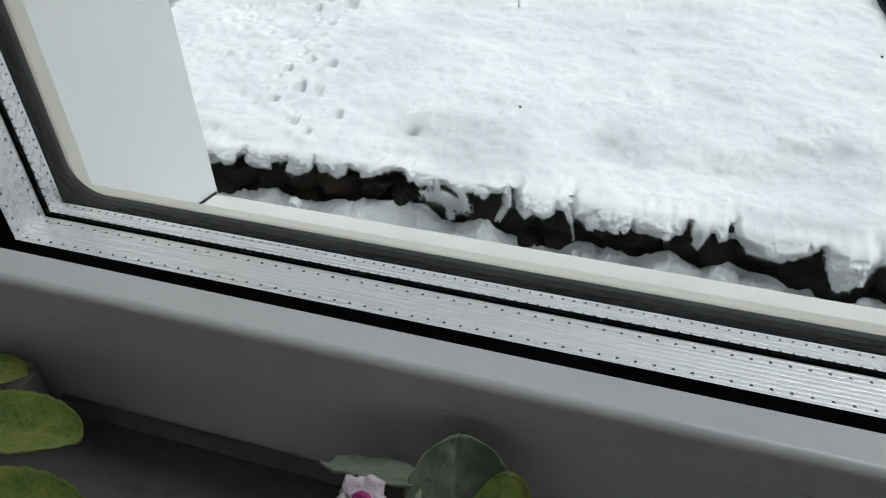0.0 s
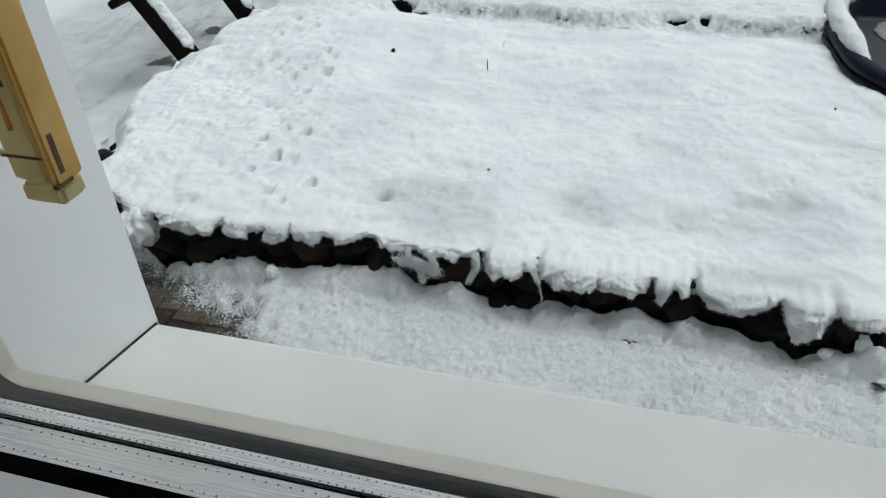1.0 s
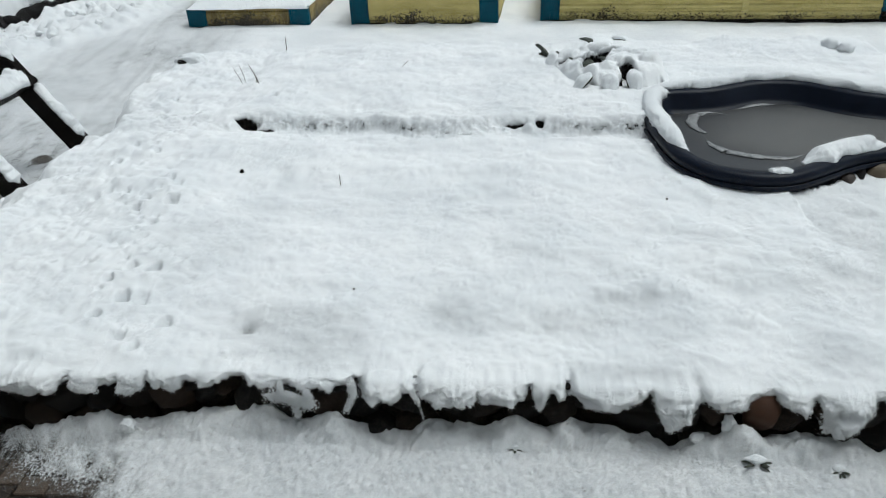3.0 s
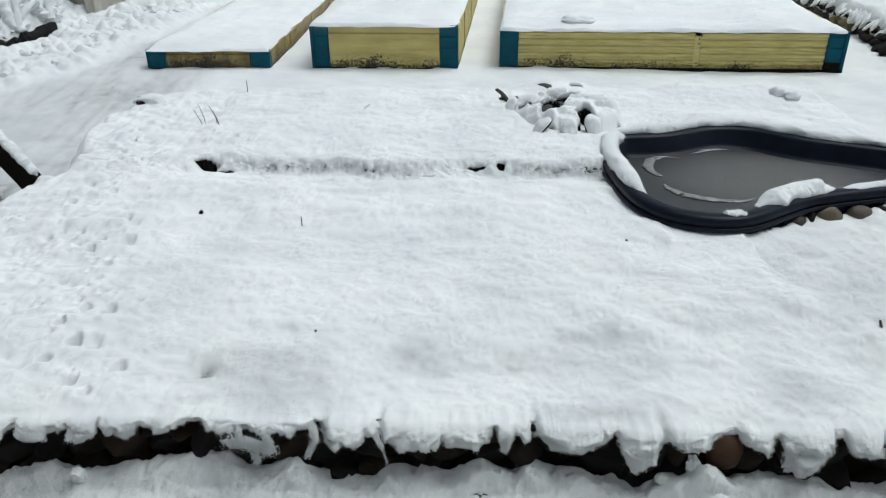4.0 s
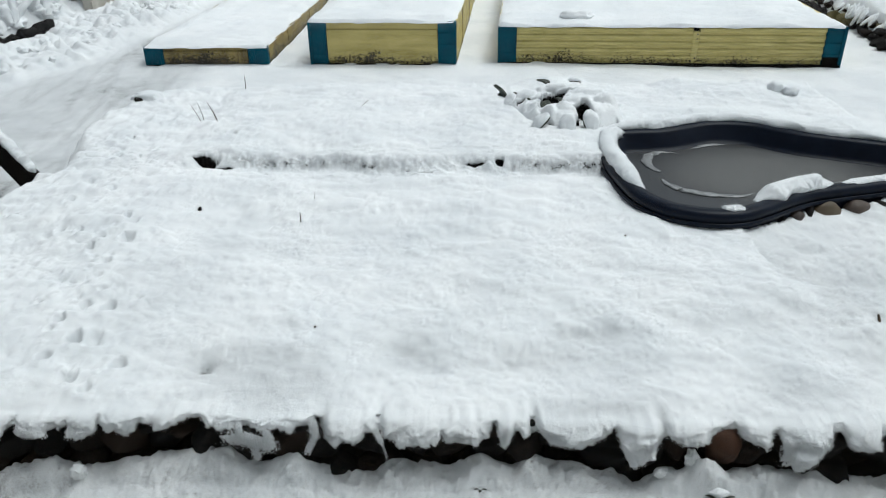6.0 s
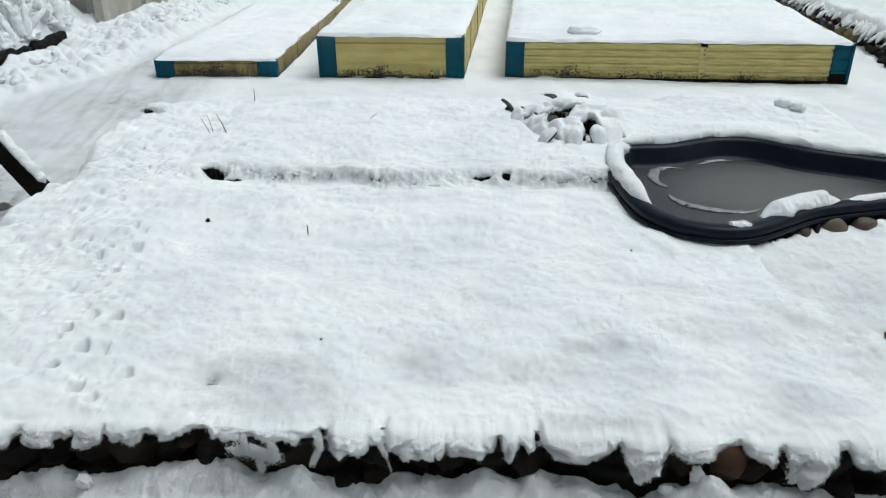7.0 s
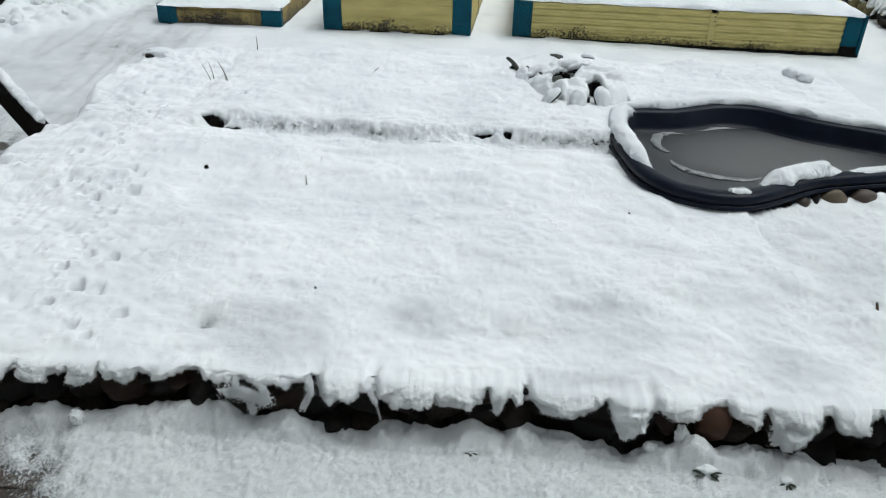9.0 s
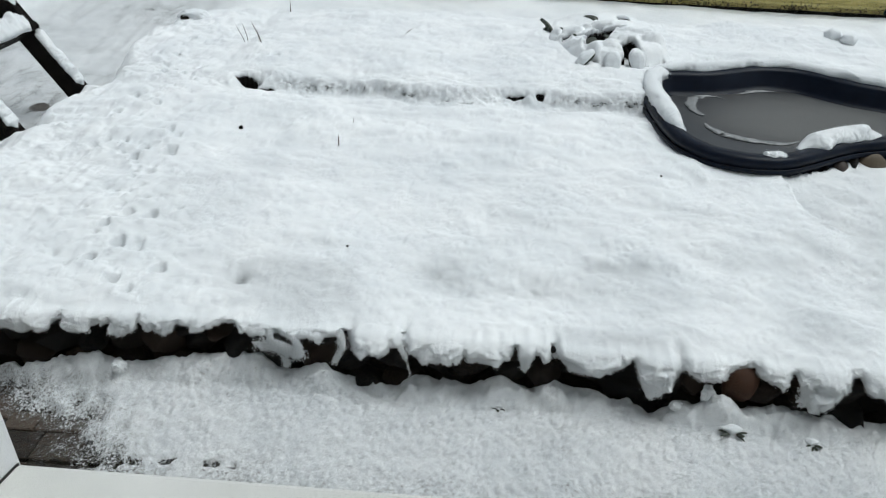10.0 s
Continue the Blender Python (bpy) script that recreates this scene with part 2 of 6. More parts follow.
POT = surface("terracotta_pot", (0.08, 0.04, 0.025), (0.16, 0.08, 0.05), 14, 0.75)
OLDPLASTIC = surface("yellowed_plastic", (0.72, 0.64, 0.38), (0.86, 0.79, 0.52), 18, 0.45, fine=150, depth=0.0006)
AMBER = surface("amber_plastic", (0.80, 0.56, 0.19), (0.93, 0.74, 0.33), 22, 0.4, fine=150, depth=0.0006)
ORANGE = surface("orange_column", (0.75, 0.30, 0.03), (0.85, 0.40, 0.05), 30, 0.3)
INK = surface("dark_print", (0.02, 0.018, 0.015), (0.06, 0.05, 0.04), 40, 0.6)
RUST = surface("rust_stain", (0.06, 0.025, 0.012), (0.16, 0.07, 0.03), 50, 0.7)
TWIG = surface("brown_twig", (0.03, 0.02, 0.014), (0.1, 0.07, 0.045), 40, 0.8)
FENCE = surface("weathered_grey_panel", (0.24, 0.22, 0.18), (0.50, 0.48, 0.43), 3.2, 0.75, fine=40, depth=0.003, vec=(1, 1, 0.25))
GREEN = surface("green_glass", (0.01, 0.22, 0.06), (0.03, 0.36, 0.12), 20, 0.15)
BLANK = surface("bare_grey_plate", (0.3, 0.3, 0.29), (0.45, 0.45, 0.43), 20, 0.5)

def thin_glow(m, share):
    """Mixes in diffuse transmission, for leaves and thin plastic."""
    n, l = m.node_tree.nodes, m.node_tree.links
    b = n["Principled BSDF"]
    back, mixer = n.new("ShaderNodeBsdfTranslucent"), n.new("ShaderNodeMixShader")
    l.new(b.inputs["Base Color"].links[0].from_socket, back.inputs[0])
    mixer.inputs[0].default_value = share
    l.new(b.outputs[0], mixer.inputs[1])
    l.new(back.outputs[0], mixer.inputs[2])
    l.new(mixer.outputs[0], n["Material Output"].inputs[0])


for m in (LEAF, LEAF_Y):
    thin_glow(m, 0.3)
    m.node_tree.nodes["Principled BSDF"].inputs["Sheen Weight"].default_value = 0.5
for m in (OLDPLASTIC, AMBER):
    thin_glow(m, 0.55)

glass_m, gn_, gl_, gb_ = material("window_glass")
tr, gs, fr, mixs = gn_.new("ShaderNodeBsdfTransparent"), gn_.new("ShaderNodeBsdfGlossy"), gn_.new("ShaderNodeLayerWeight"), gn_.new("ShaderNodeMixShader")
pw, sc_ = gn_.new("ShaderNodeMath"), gn_.new("ShaderNodeMath")
pw.operation, sc_.operation = "POWER", "MULTIPLY_ADD"
pw.inputs[1].default_value, sc_.inputs[1].default_value, sc_.inputs[2].default_value = 5.0, 0.7, 0.012
gl_.new(fr.outputs["Facing"], pw.inputs[0])
gl_.new(pw.outputs[0], sc_.inputs[0])
tr.inputs[0].default_value = (0.993, 0.996, 0.995, 1)
gs.inputs["Roughness"].default_value = 0.01
gl_.new(sc_.outputs[0], mixs.inputs[0])
gl_.new(tr.outputs[0], mixs.inputs[1])
gl_.new(gs.outputs[0], mixs.inputs[2])
gl_.new(mixs.outputs[0], gn_["Material Output"].inputs[0])
GLASS = glass_m


# ---- building blocks ----
def mesh_of(name, bm, mat, smooth=False):
    me = bpy.data.meshes.new(name)
    bm.normal_update()
    bm.to_mesh(me)
    bm.free()
    if mat:
        me.materials.append(mat)
    if smooth:
        me.polygons.foreach_set("use_smooth", [True] * len(me.polygons))
    return me


def part(name, bm, mat, parent, label="", smooth=False):
    ob = new(name, mesh_of(name, bm, mat, smooth))
    ob.parent = parent
    if parent is not None:
        ob.matrix_parent_inverse = Matrix.Identity(4)
    if label:
        tagged(ob, label)
    return ob


def thing(name, label, category, at=(0, 0, 0), group="", kind=""):
    ob = new(name)
    ob.location = at
    ob.empty_display_size = 0.1
    return tagged(ob, label, category, group, kind)


def solo(name, bm, mat, label, category, group="", kind="", smooth=False):
    return tagged(new(name, mesh_of(name, bm, mat, smooth)), label, category, group, kind)


def box_bm(x0, x1, y0, y1, z0, z1, bevel=0.0, seg=2, bm=None):
    bm = bm or bmesh.new()
    v = [bm.verts.new((x, y, z)) for x in (x0, x1) for y in (y0, y1) for z in (z0, z1)]
    fs = [bm.faces.new([v[k] for k in q]) for q in ((0, 1, 3, 2), (4, 6, 7, 5), (0, 4, 5, 1), (2, 3, 7, 6), (0, 2, 6, 4), (1, 5, 7, 3))]
    if bevel:
        ed = {e for f in fs for e in f.edges}
        bmesh.ops.bevel(bm, geom=list(ed), offset=bevel, segments=seg, affect="EDGES")
    return bm


def prism_bm(points, axis, a, b):
    """A closed outline of (p, q), drawn along an axis from a to b."""
    bm = bmesh.new()
    at = {"x": lambda p, s: (s, p[0], p[1]), "y": lambda p, s: (p[0], s, p[1]), "z": lambda p, s: (p[0], p[1], s)}[axis]
    va = [bm.verts.new(at(p, a)) for p in points]
    vb = [bm.verts.new(at(p, b)) for p in points]
    k = len(points)
    for j in range(k):
        bm.faces.new((va[j], va[(j + 1) % k], vb[(j + 1) % k], vb[j]))
    bm.faces.new(va[::-1])
    bm.faces.new(vb)
    bmesh.ops.recalc_face_normals(bm, faces=bm.faces)
    return bm


def tube_bm(pts, radii, sides=7, bm=None):
    bm = bm or bmesh.new()
    rings = []
    for k, p in enumerate(pts):
        p = Vector(p)
        d = (Vector(pts[min(k + 1, len(pts) - 1)]) - Vector(pts[max(k - 1, 0)])).normalized()
        u = d.orthogonal().normalized()
        w = d.cross(u)
        r = radii[k] if hasattr(radii, "__len__") else radii
        rings.append([bm.verts.new(p + r * (math.cos(a) * u + math.sin(a) * w)) for a in np.linspace(0, 2 * math.pi, sides, endpoint=False)])
    for a, b in zip(rings, rings[1:]):
        for j in range(sides):
            bm.faces.new((a[j], a[(j + 1) % sides], b[(j + 1) % sides], b[j]))
    bm.faces.new(rings[0][::-1])
    bm.faces.new(rings[-1])
    return bm


def blob_bm(size, rough=0.12, freq=2.0, seed=0, sub=3, flat=0.0, bm=None, at=(0, 0, 0), angular=0.0):
    """A rounded lump with an uneven skin; angular flattens it into facets like a split stone."""
    bm = bm or bmesh.new()
    made = bmesh.ops.create_icosphere(bm, subdivisions=sub, radius=1.0)["verts"]
    rnd = random.Random(seed)
    cuts = [(Vector((rnd.uniform(-1, 1), rnd.uniform(-1, 1), rnd.uniform(-1, 1))).normalized(), rnd.uniform(0.55, 0.85)) for _ in range(9)]
    off = Vector((seed * 3.7 % 50, seed * 1.3 % 37, seed * 7.1 % 23))
    for v in made:
        p = v.co.copy()
        if angular:
            for nrm, d in cuts:
                e = p.dot(nrm) - d
                if e > 0:
                    p -= nrm * e * angular
        p *= 1 + rough * noise.noise(p * freq + off) + 0.4 * rough * noise.noise(p * freq * 3 + off)
        if flat and p.z < -flat:
            p.z = -flat
        v.co = Vector((p.x * size[0], p.y * size[1], p.z * size[2])) + Vector(at)
    return bm


def lattice(ix, iy, seed):
    h = (ix.astype(np.int64) * 374761393 + iy.astype(np.int64) * 668265263 + seed * 974634777) & 0xFFFFFFFF
    h = ((h ^ (h >> 13)) * 1274126177) & 0xFFFFFFFF
    return ((h ^ (h >> 16)) & 0xFFFF) / 65535.0


def value_noise(x, y, seed=0):
    ix, iy = np.floor(x), np.floor(y)
    fx, fy = x - ix, y - iy
    fx, fy = fx * fx * (3 - 2 * fx), fy * fy * (3 - 2 * fy)
    a, b, c, d = lattice(ix, iy, seed), lattice(ix + 1, iy, seed), lattice(ix, iy + 1, seed), lattice(ix + 1, iy + 1, seed)
    return (a * (1 - fx) + b * fx) * (1 - fy) + (c * (1 - fx) + d * fx) * fy - 0.5


def fbm(x, y, scale, octaves=4, seed=0, gain=0.5):
    total, amp = 0, 1.0
    if scale >= 8:
        x, y = 0.8 * x - 0.6 * y, 0.6 * x + 0.8 * y
    for k in range(octaves):
        total = total + amp * value_noise(x * scale + 17.3 * k, y * scale - 9.1 * k, seed + k)
        scale, amp = scale * 2.03, amp * gain
    return total


def smooth(a, b, x):
    t = np.clip((x - a) / (b - a), 0, 1)
    return t * t * (3 - 2 * t)


def sheet(name, X, Y, Z, mat, thin=None):
    """A mesh from a grid of places."""
    r, c = X.shape
    me = bpy.data.meshes.new(name)
    k = np.arange(r * c).reshape(r, c)
    quads = np.stack([k[:-1, :-1], k[:-1, 1:], k[1:, 1:], k[1:, :-1]], -1).reshape(-1, 4)
    me.vertices.add(r * c)
    me.vertices.foreach_set("co", np.stack([X, Y, Z], -1).astype(np.float32).ravel())
    me.loops.add(quads.size)
    me.loops.foreach_set("vertex_index", quads.astype(np.int32).ravel())
    me.polygons.add(len(quads))
    me.polygons.foreach_set("loop_start", np.arange(0, quads.size, 4, dtype=np.int32))
    me.polygons.foreach_set("use_smooth", np.ones(len(quads), dtype=bool))
    me.update(calc_edges=True)
    me.validate()
    if thin is not None:
        at = me.attributes.new("thin", "FLOAT", "POINT")
        at.data.foreach_set("value", thin.astype(np.float32).ravel())
    me.materials.append(mat)
    return new(name, me)


# ---- the lie of the land ----
def base_z(x, y):
    return 0.0475 * np.maximum(y - 1.9, 0) + 0.008


def lawn_z(x, y):
    return 0.25 + 0.0402 * y


LEFT_EDGE = [(2.0, -1.9), (2.15, -2.02), (2.4, -2.25), (2.6, -2.42), (3.05, -2.58), (3.6, -2.56), (4.2, -2.45), (4.7, -2.44), (5.2, -2.49), (5.7, -2.46), (6.1, -2.36), (6.6, -2.2)]
EDGE_Y, EDGE_X = np.array(LEFT_EDGE).T


def front_y(x):
    """The line of the stone edging's front, which turns back at its end."""
    y = 2.13 + 0.012 * np.sin(x * 5.1) - 0.02 * x
    return y + np.where(x < -1.7, ((-1.7 - x) / 0.7) ** 2 * 0.5, 0)


def gauss(x, y, cx, cy, r):
    return np.exp(-((x - cx) ** 2 + (y - cy) ** 2) / (r * r))


# snow-covered ground to the horizon
def steps(*runs):
    out = []
    for a, b, s in runs:
        out += list(np.arange(a, b - 1e-6, s))
    return np.array(out + [runs[-1][1]])


gx = steps((-400, -60, 68), (-60, -12, 4), (-12, -7, 0.25), (-7, -2, 0.03), (-2, 7, 0.05), (7, 12, 0.25), (12, 60, 4), (60, 400, 68))
gy = steps((-60, -4, 8), (-4, 0.4, 0.4), (0.4, 6, 0.05), (6, 13, 0.03), (13, 20, 0.25), (20, 60, 4), (60, 400, 68))
X, Y = np.meshgrid(gx, gy)
Z = base_z(X, np.minimum(Y, 30))
near = smooth(16, 8, np.abs(X)) * smooth(26, 14, Y)
Z += near * (0.03 * fbm(X, Y, 0.8, 3, 3) + 0.014 * fbm(X, Y, 5, 3, 9) + 0.012 * np.clip(fbm(X, Y, 11, 3, 10), -0.1, 1))
# pavement level beside the house lies a little lower, under the setts
Z = np.where(Y < 2.6, Z - (0.05 + 0.07 * smooth(-3.4, -3.2, X)) * smooth(2.6, 2.2, Y), Z)
# cleared path with wheel ruts
path = smooth(-2.2, -2.7, X) * smooth(-4.6, -4.1, X) * smooth(2.6, 3.2, Y) * smooth(17, 14, Y)
rut = np.abs(fbm(X * 2.2 + Y * 0.25, Y * 0.25, 2.0, 3, 21))
Z -= path * 0.012 * (1 - smooth(0, 0.22, rut))
# heaped, cleared snow along the far left
edge = np.interp(Y, [2.5, 5.5, 7.0, 7.95, 9.6, 12.1, 16, 30], [-6.5, -5.0, -4.15, -3.6, -3.4, -3.15, -3.0, -3.0])
far_fade = smooth(18, 14, Y)
lumpy = np.abs(fbm(X, Y, 3.4, 4, 33, 0.6))
Z += smooth(0, 0.30, edge - X) * far_fade * (0.05 + 0.15 * lumpy + 0.07 * np.abs(fbm(X, Y, 9, 3, 36)) + 0.055 * fbm(X, Y, 15, 3, 35, 0.65))
ret_x = np.interp(Y, [6.5, 7.4, 8.3, 9.4, 10.2, 12, 16], [-5.25, -5.0, -4.82, -4.68, -4.75, -4.5, -4.0])
ret_w = np.interp(Y, [8.8, 9.6], [0.10, 0.5])
Z += smooth(0, 1, (ret_x - X) / ret_w) * far_fade * smooth(5.5, 6.5, Y) * (0.14 + 0.10 * np.clip(fbm(X, Y, 1.7, 3, 31) + 0.4, 0, 1) + 0.05 * np.abs(fbm(X, Y, 6, 3, 32)))
# bank on the right behind its edging stones
bx = np.interp(Y, [6.5, 7.5, 9.2, 12, 20], [4.62, 4.66, 4.8, 4.85, 5.0])
bank = smooth(-0.02, 0.14, X - bx - 0.06 + 0.06 * fbm(X, Y, 5, 3, 45)) * smooth(5.5, 6.5, Y) * smooth(20, 15, Y)
Z += bank * (0.26 + 0.05 * fbm(X, Y, 2.5, 4, 41) + 0.03 * np.abs(fbm(X, Y, 9, 3, 43)))
thin = path * smooth(0.12, -0.12, edge - X + 0.1 * fbm(X, Y, 3, 3, 46)) * (0.36 + 0.09 * (1 - smooth(0.0, 0.15, rut)) + 0.22 * fbm(X * 0.6, Y * 1.6, 1.6, 4, 47))
thin = np.maximum(thin, 1.0 * smooth(0.8, 0.45, np.hypot((X + 2.95) / 0.26, (Y - 4.62) / 0.2) + 0.7 * fbm(X, Y, 3, 4, 49)))
thin = np.maximum(thin, 0.8 * smooth(0.8, 0.4, np.hypot((X + 3.0) / 0.32, (Y - 4.04) / 0.14) + 0.8 * fbm(X, Y, 4, 4, 51)))
tagged(sheet("ground", X, Y, Z, SNOW_PATH, thin), "snow-covered ground with a trodden grey path", "ground", kind="structure")

# outline of the pond's rim
RIM = [(1.04, 4.62), (1.20, 4.88), (1.51, 4.93), (1.86, 5.08), (2.16, 5.04), (2.42, 4.82), (2.66, 4.69), (2.95, 4.52), (3.05, 4.25), (2.88, 3.98), (2.54, 3.885), (2.12, 3.77), (1.94, 3.69), (1.64, 3.50),
       (1.457, 3.465), (1.30, 3.51), (1.18, 3.60), (1.08, 3.81), (1.035, 4.22)]

# raised lawn under snow, with the lip that hangs over the edging stones
LOBES = [(-1.34, 0.065, 0.06), (-1.155, 0.048, 0.075), (-1.03, 0.065, 0.055), (-0.87, 0.08, 0.03), (-0.25, 0.075, 0.065), (-0.01, 0.095, 0.09), (0.17, 0.085, 0.07), (0.31, 0.024, 0.09), (0.385, 0.04, 0.045),
         (0.53, 0.10, 0.07), (0.765, 0.068, 0.145), (0.92, 0.08, 0.05), (1.15, 0.06, 0.06), (1.315, 0.068, 0.155), (1.51, 0.055, 0.08), (1.72, 0.09, 0.10), (1.95, 0.08, 0.13), (-1.55, 0.12, 0.07), (-1.8, 0.1, 0.06), (-2.05, 0.1, 0.06)]


def lip_drop(x):
    d = 0.016 + 0.02 * (value_noise(x * 9, x * 0, 61) + 0.5)
    for c, w, depth in LOBES:
        d = np.maximum(d, 1.12 * depth * np.exp(-np.abs((x - c) / (1.08 * w)) ** 3.2))
    return np.clip(d + 0.020 * value_noise(x * 15, x * 0, 62) + 0.007 * value_noise(x * 55, x * 0, 63) + 0.003 * value_noise(x * 120, x * 0, 64), 0.012, 0.3)


lx = np.arange(-2.6, 3.3, 0.0045)
lv = steps((0, 1.3, 0.0095), (1.3, 2.02, 0.018), (2.02, 2.42, 0.007), (2.42, 4.25, 0.018))
X, V = np.meshgrid(lx, lv)
Y = front_y(X) + V
Z = lawn_z(X, Y) + 0.045 * fbm(X, Y, 1.3, 3, 71) + 0.036 * fbm(X * 0.6, Y, 4.2, 3, 73) + 0.022 * np.clip(fbm(X * 0.8, Y, 10, 3, 74), 0.0, 1) + 0.0075 * fbm(X * 0.8, Y, 24, 3, 75) + 0.0022 * fbm(X, Y, 80, 2, 76)
Z -= (0.012 + 0.045 * fbm(X, Y, 1.3, 3, 71) + 0.02 * fbm(X * 0.6, Y, 4.2, 3, 73)) * np.exp(-V / 0.07)
# wetter, sunken patches
thin = 0.20 * smooth(0.05, 0.45, fbm(X * 0.6, Y, 2.6, 4, 72)) * smooth(3.6, 2.8, Y) + 0.05 * smooth(0.0, 0.4, fbm(X * 0.5, Y, 11, 3, 70))
# the part behind the furrow lies higher; its edge is a porous, sagging face
fy = np.interp(X, [-1.6, -1.45, -1.15, -0.7, -0.43, -0.15, 0.28, 0.65, 1.0, 1.3], [4.30, 4.37, 4.41, 4.39, 4.32, 4.27, 4.32, 4.27, 4.30, 4.32]) + 0.055 * fbm(X, Y, 6, 4, 77, 0.6)
span = smooth(-1.66, -1.48, X) * smooth(1.3, 1.1, X)
lift = smooth(-0.04, 0.09, Y - fy + 0.015 * fbm(X, Y, 28, 3, 68))
Z += 0.055 * span * lift + 0.030 * (1 - span) * smooth(4.4, 4.6, Y) * smooth(-1.9, -1.5, X)
Z -= 0.022 * span * np.exp(-((Y - fy + 0.05) / 0.07) ** 2)
Z += span * np.exp(-((Y - fy - 0.02) / 0.05) ** 2) * 0.022 * fbm(X, Y, 16, 3, 80)
face = span * np.exp(-((Y - fy - 0.015) / 0.04) ** 2)
thin += face * np.clip(0.22 + 0.6 * fbm(X, Y, 3, 2, 79) + 0.5 * fbm(X, Y * 1.6, 40, 3, 69, 0.7), 0.03, 0.55)
for cx, cy, rx, ry, deep in ((-1.39, 4.40, 0.072, 0.035, 0.06), (-1.27, 4.365, 0.06, 0.016, 0.035), (-1.16, 4.42, 0.05, 0.014, 0.02), (-1.475, 4.22, 0.03, 0.02, 0.015), (0.275, 4.325, 0.065, 0.020, 0.05),
                             (0.41, 4.325, 0.03, 0.028, 0.05), (0.70, 4.25, 0.016, 0.025, 0.03), (-0.03, 4.21, 0.04, 0.013, 0.02), (-0.13, 4.235, 0.03, 0.010, 0.012), (-2.27, 5.7, 0.06, 0.03, 0.04)):
    g = np.exp(-np.maximum(((X - cx) / (0.85 * rx)) ** 2 + ((Y - cy) / (0.68 * ry)) ** 2 + 1.9 * fbm(X, Y, 26, 3, 78), 0) ** 1.5)
    Z -= g * deep
    thin += g * (1.7 if deep > 0.02 else 0.7)
# tracks of a small animal and soft hollows
for k, (cx, cy, deep) in enumerate(((-1.75, 3.44, 3), (-1.62, 3.38, 3), (-1.47, 3.35, 4), (-1.63, 3.28, 5), (-1.86, 3.46, 2), (-1.50, 3.13, 2), (-1.50, 2.93, 4), (-1.32, 2.74, 4), (-1.43, 2.73, 3), (-1.48, 2.65, 4),
                                    (-1.37, 2.53, 5), (-1.30, 2.53, 2), (-1.44, 2.42, 4), (-1.14, 2.38, 4), (-1.29, 2.30, 4), (-1.20, 2.23, 3), (-1.57, 3.59, 3), (-1.52, 3.54, 2),
                                    (-2.22, 3.69, 4), (-1.98, 3.84, 3), (-2.0, 4.1, 3), (-1.81, 3.99, 3), (-1.86, 4.28, 3), (-1.98, 4.51, 3), (-1.76, 4.61, 4), (-2.03, 4.85, 2), (-1.32, 4.77, 3), (-1.84, 4.47, 2))):
    r = 0.019 + 0.004 * (k % 3)
    # pressed in towards the house, with a soft run-in and a rim of thrown-up snow
    dy = Y - cy
    pit = smooth(1.55, 0.5, np.sqrt(((X - cx) / r) ** 2 + np.where(dy > 0, dy / (1.7 * r), dy / (0.85 * r)) ** 2) + 0.5 * fbm(X, Y, 32, 2, 84))
    Z += -0.0125 * deep * pit + 0.012 * gauss(X, Y, cx + 0.01, cy - 2.0 * r, 1.2 * r) + 0.006 * gauss(X, Y, cx - 1.9 * r, cy, r)
    # print floors greyed: wet snow, plus shade painted in for contrast
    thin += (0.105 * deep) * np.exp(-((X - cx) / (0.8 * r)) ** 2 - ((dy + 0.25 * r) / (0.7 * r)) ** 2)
pit_rng = random.Random(14)
for k in range(60):
    t = pit_rng.random()
    cx, cy = -1.38 - 0.65 * t + pit_rng.gauss(0, 0.15), 2.2 + 2.9 * t + pit_rng.gauss(0, 0.1)
    r = pit_rng.uniform(0.012, 0.03)
    Z += -0.018 * gauss(X, Y, cx, cy, r) + 0.008 * gauss(X, Y, cx + 0.01, cy - 1.8 * r, 1.4 * r)
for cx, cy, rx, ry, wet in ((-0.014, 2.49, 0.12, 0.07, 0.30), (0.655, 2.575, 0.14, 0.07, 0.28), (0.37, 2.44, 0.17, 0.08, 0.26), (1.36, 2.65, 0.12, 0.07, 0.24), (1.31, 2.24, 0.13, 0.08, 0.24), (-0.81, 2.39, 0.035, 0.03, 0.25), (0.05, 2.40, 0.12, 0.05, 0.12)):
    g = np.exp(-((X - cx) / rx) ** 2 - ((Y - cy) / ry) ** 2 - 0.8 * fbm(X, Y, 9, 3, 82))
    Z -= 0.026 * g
    # hollows get a greyer colour along with their depth
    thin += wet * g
for cx, cy, rx, hgt_ in ((0.55, 3.91, 0.10, 0.022), (-0.55, 4.02, 0.30, 0.016), (1.0, 3.40, 0.10, 0.02), (1.17, 3.38, 0.05, 0.018), (0.9, 3.12, 0.16, 0.014), (-0.35, 3.72, 0.2, 0.012)):
    Z += hgt_ * np.exp(-((X - cx) / rx) ** 2 - np.where(Y > cy, (Y - cy) / 0.12, (Y - cy) / 0.03) ** 2)
# lower ground on the right, in front of the pond
step_x = np.interp(Y, [2.0, 2.63, 2.77, 2.9, 2.99, 3.12, 3.23, 3.5], [2.28, 1.865, 1.775, 1.69, 1.605, 1.587, 1.572, 1.56])
low = smooth(0.0, 0.022, X - step_x + 0.02 * fbm(X, Y, 9, 3, 81)) * smooth(3.9, 3.6, Y)
Z -= 0.085 * low * (1 - 0.75 * smooth(3.05, 3.35, Y))
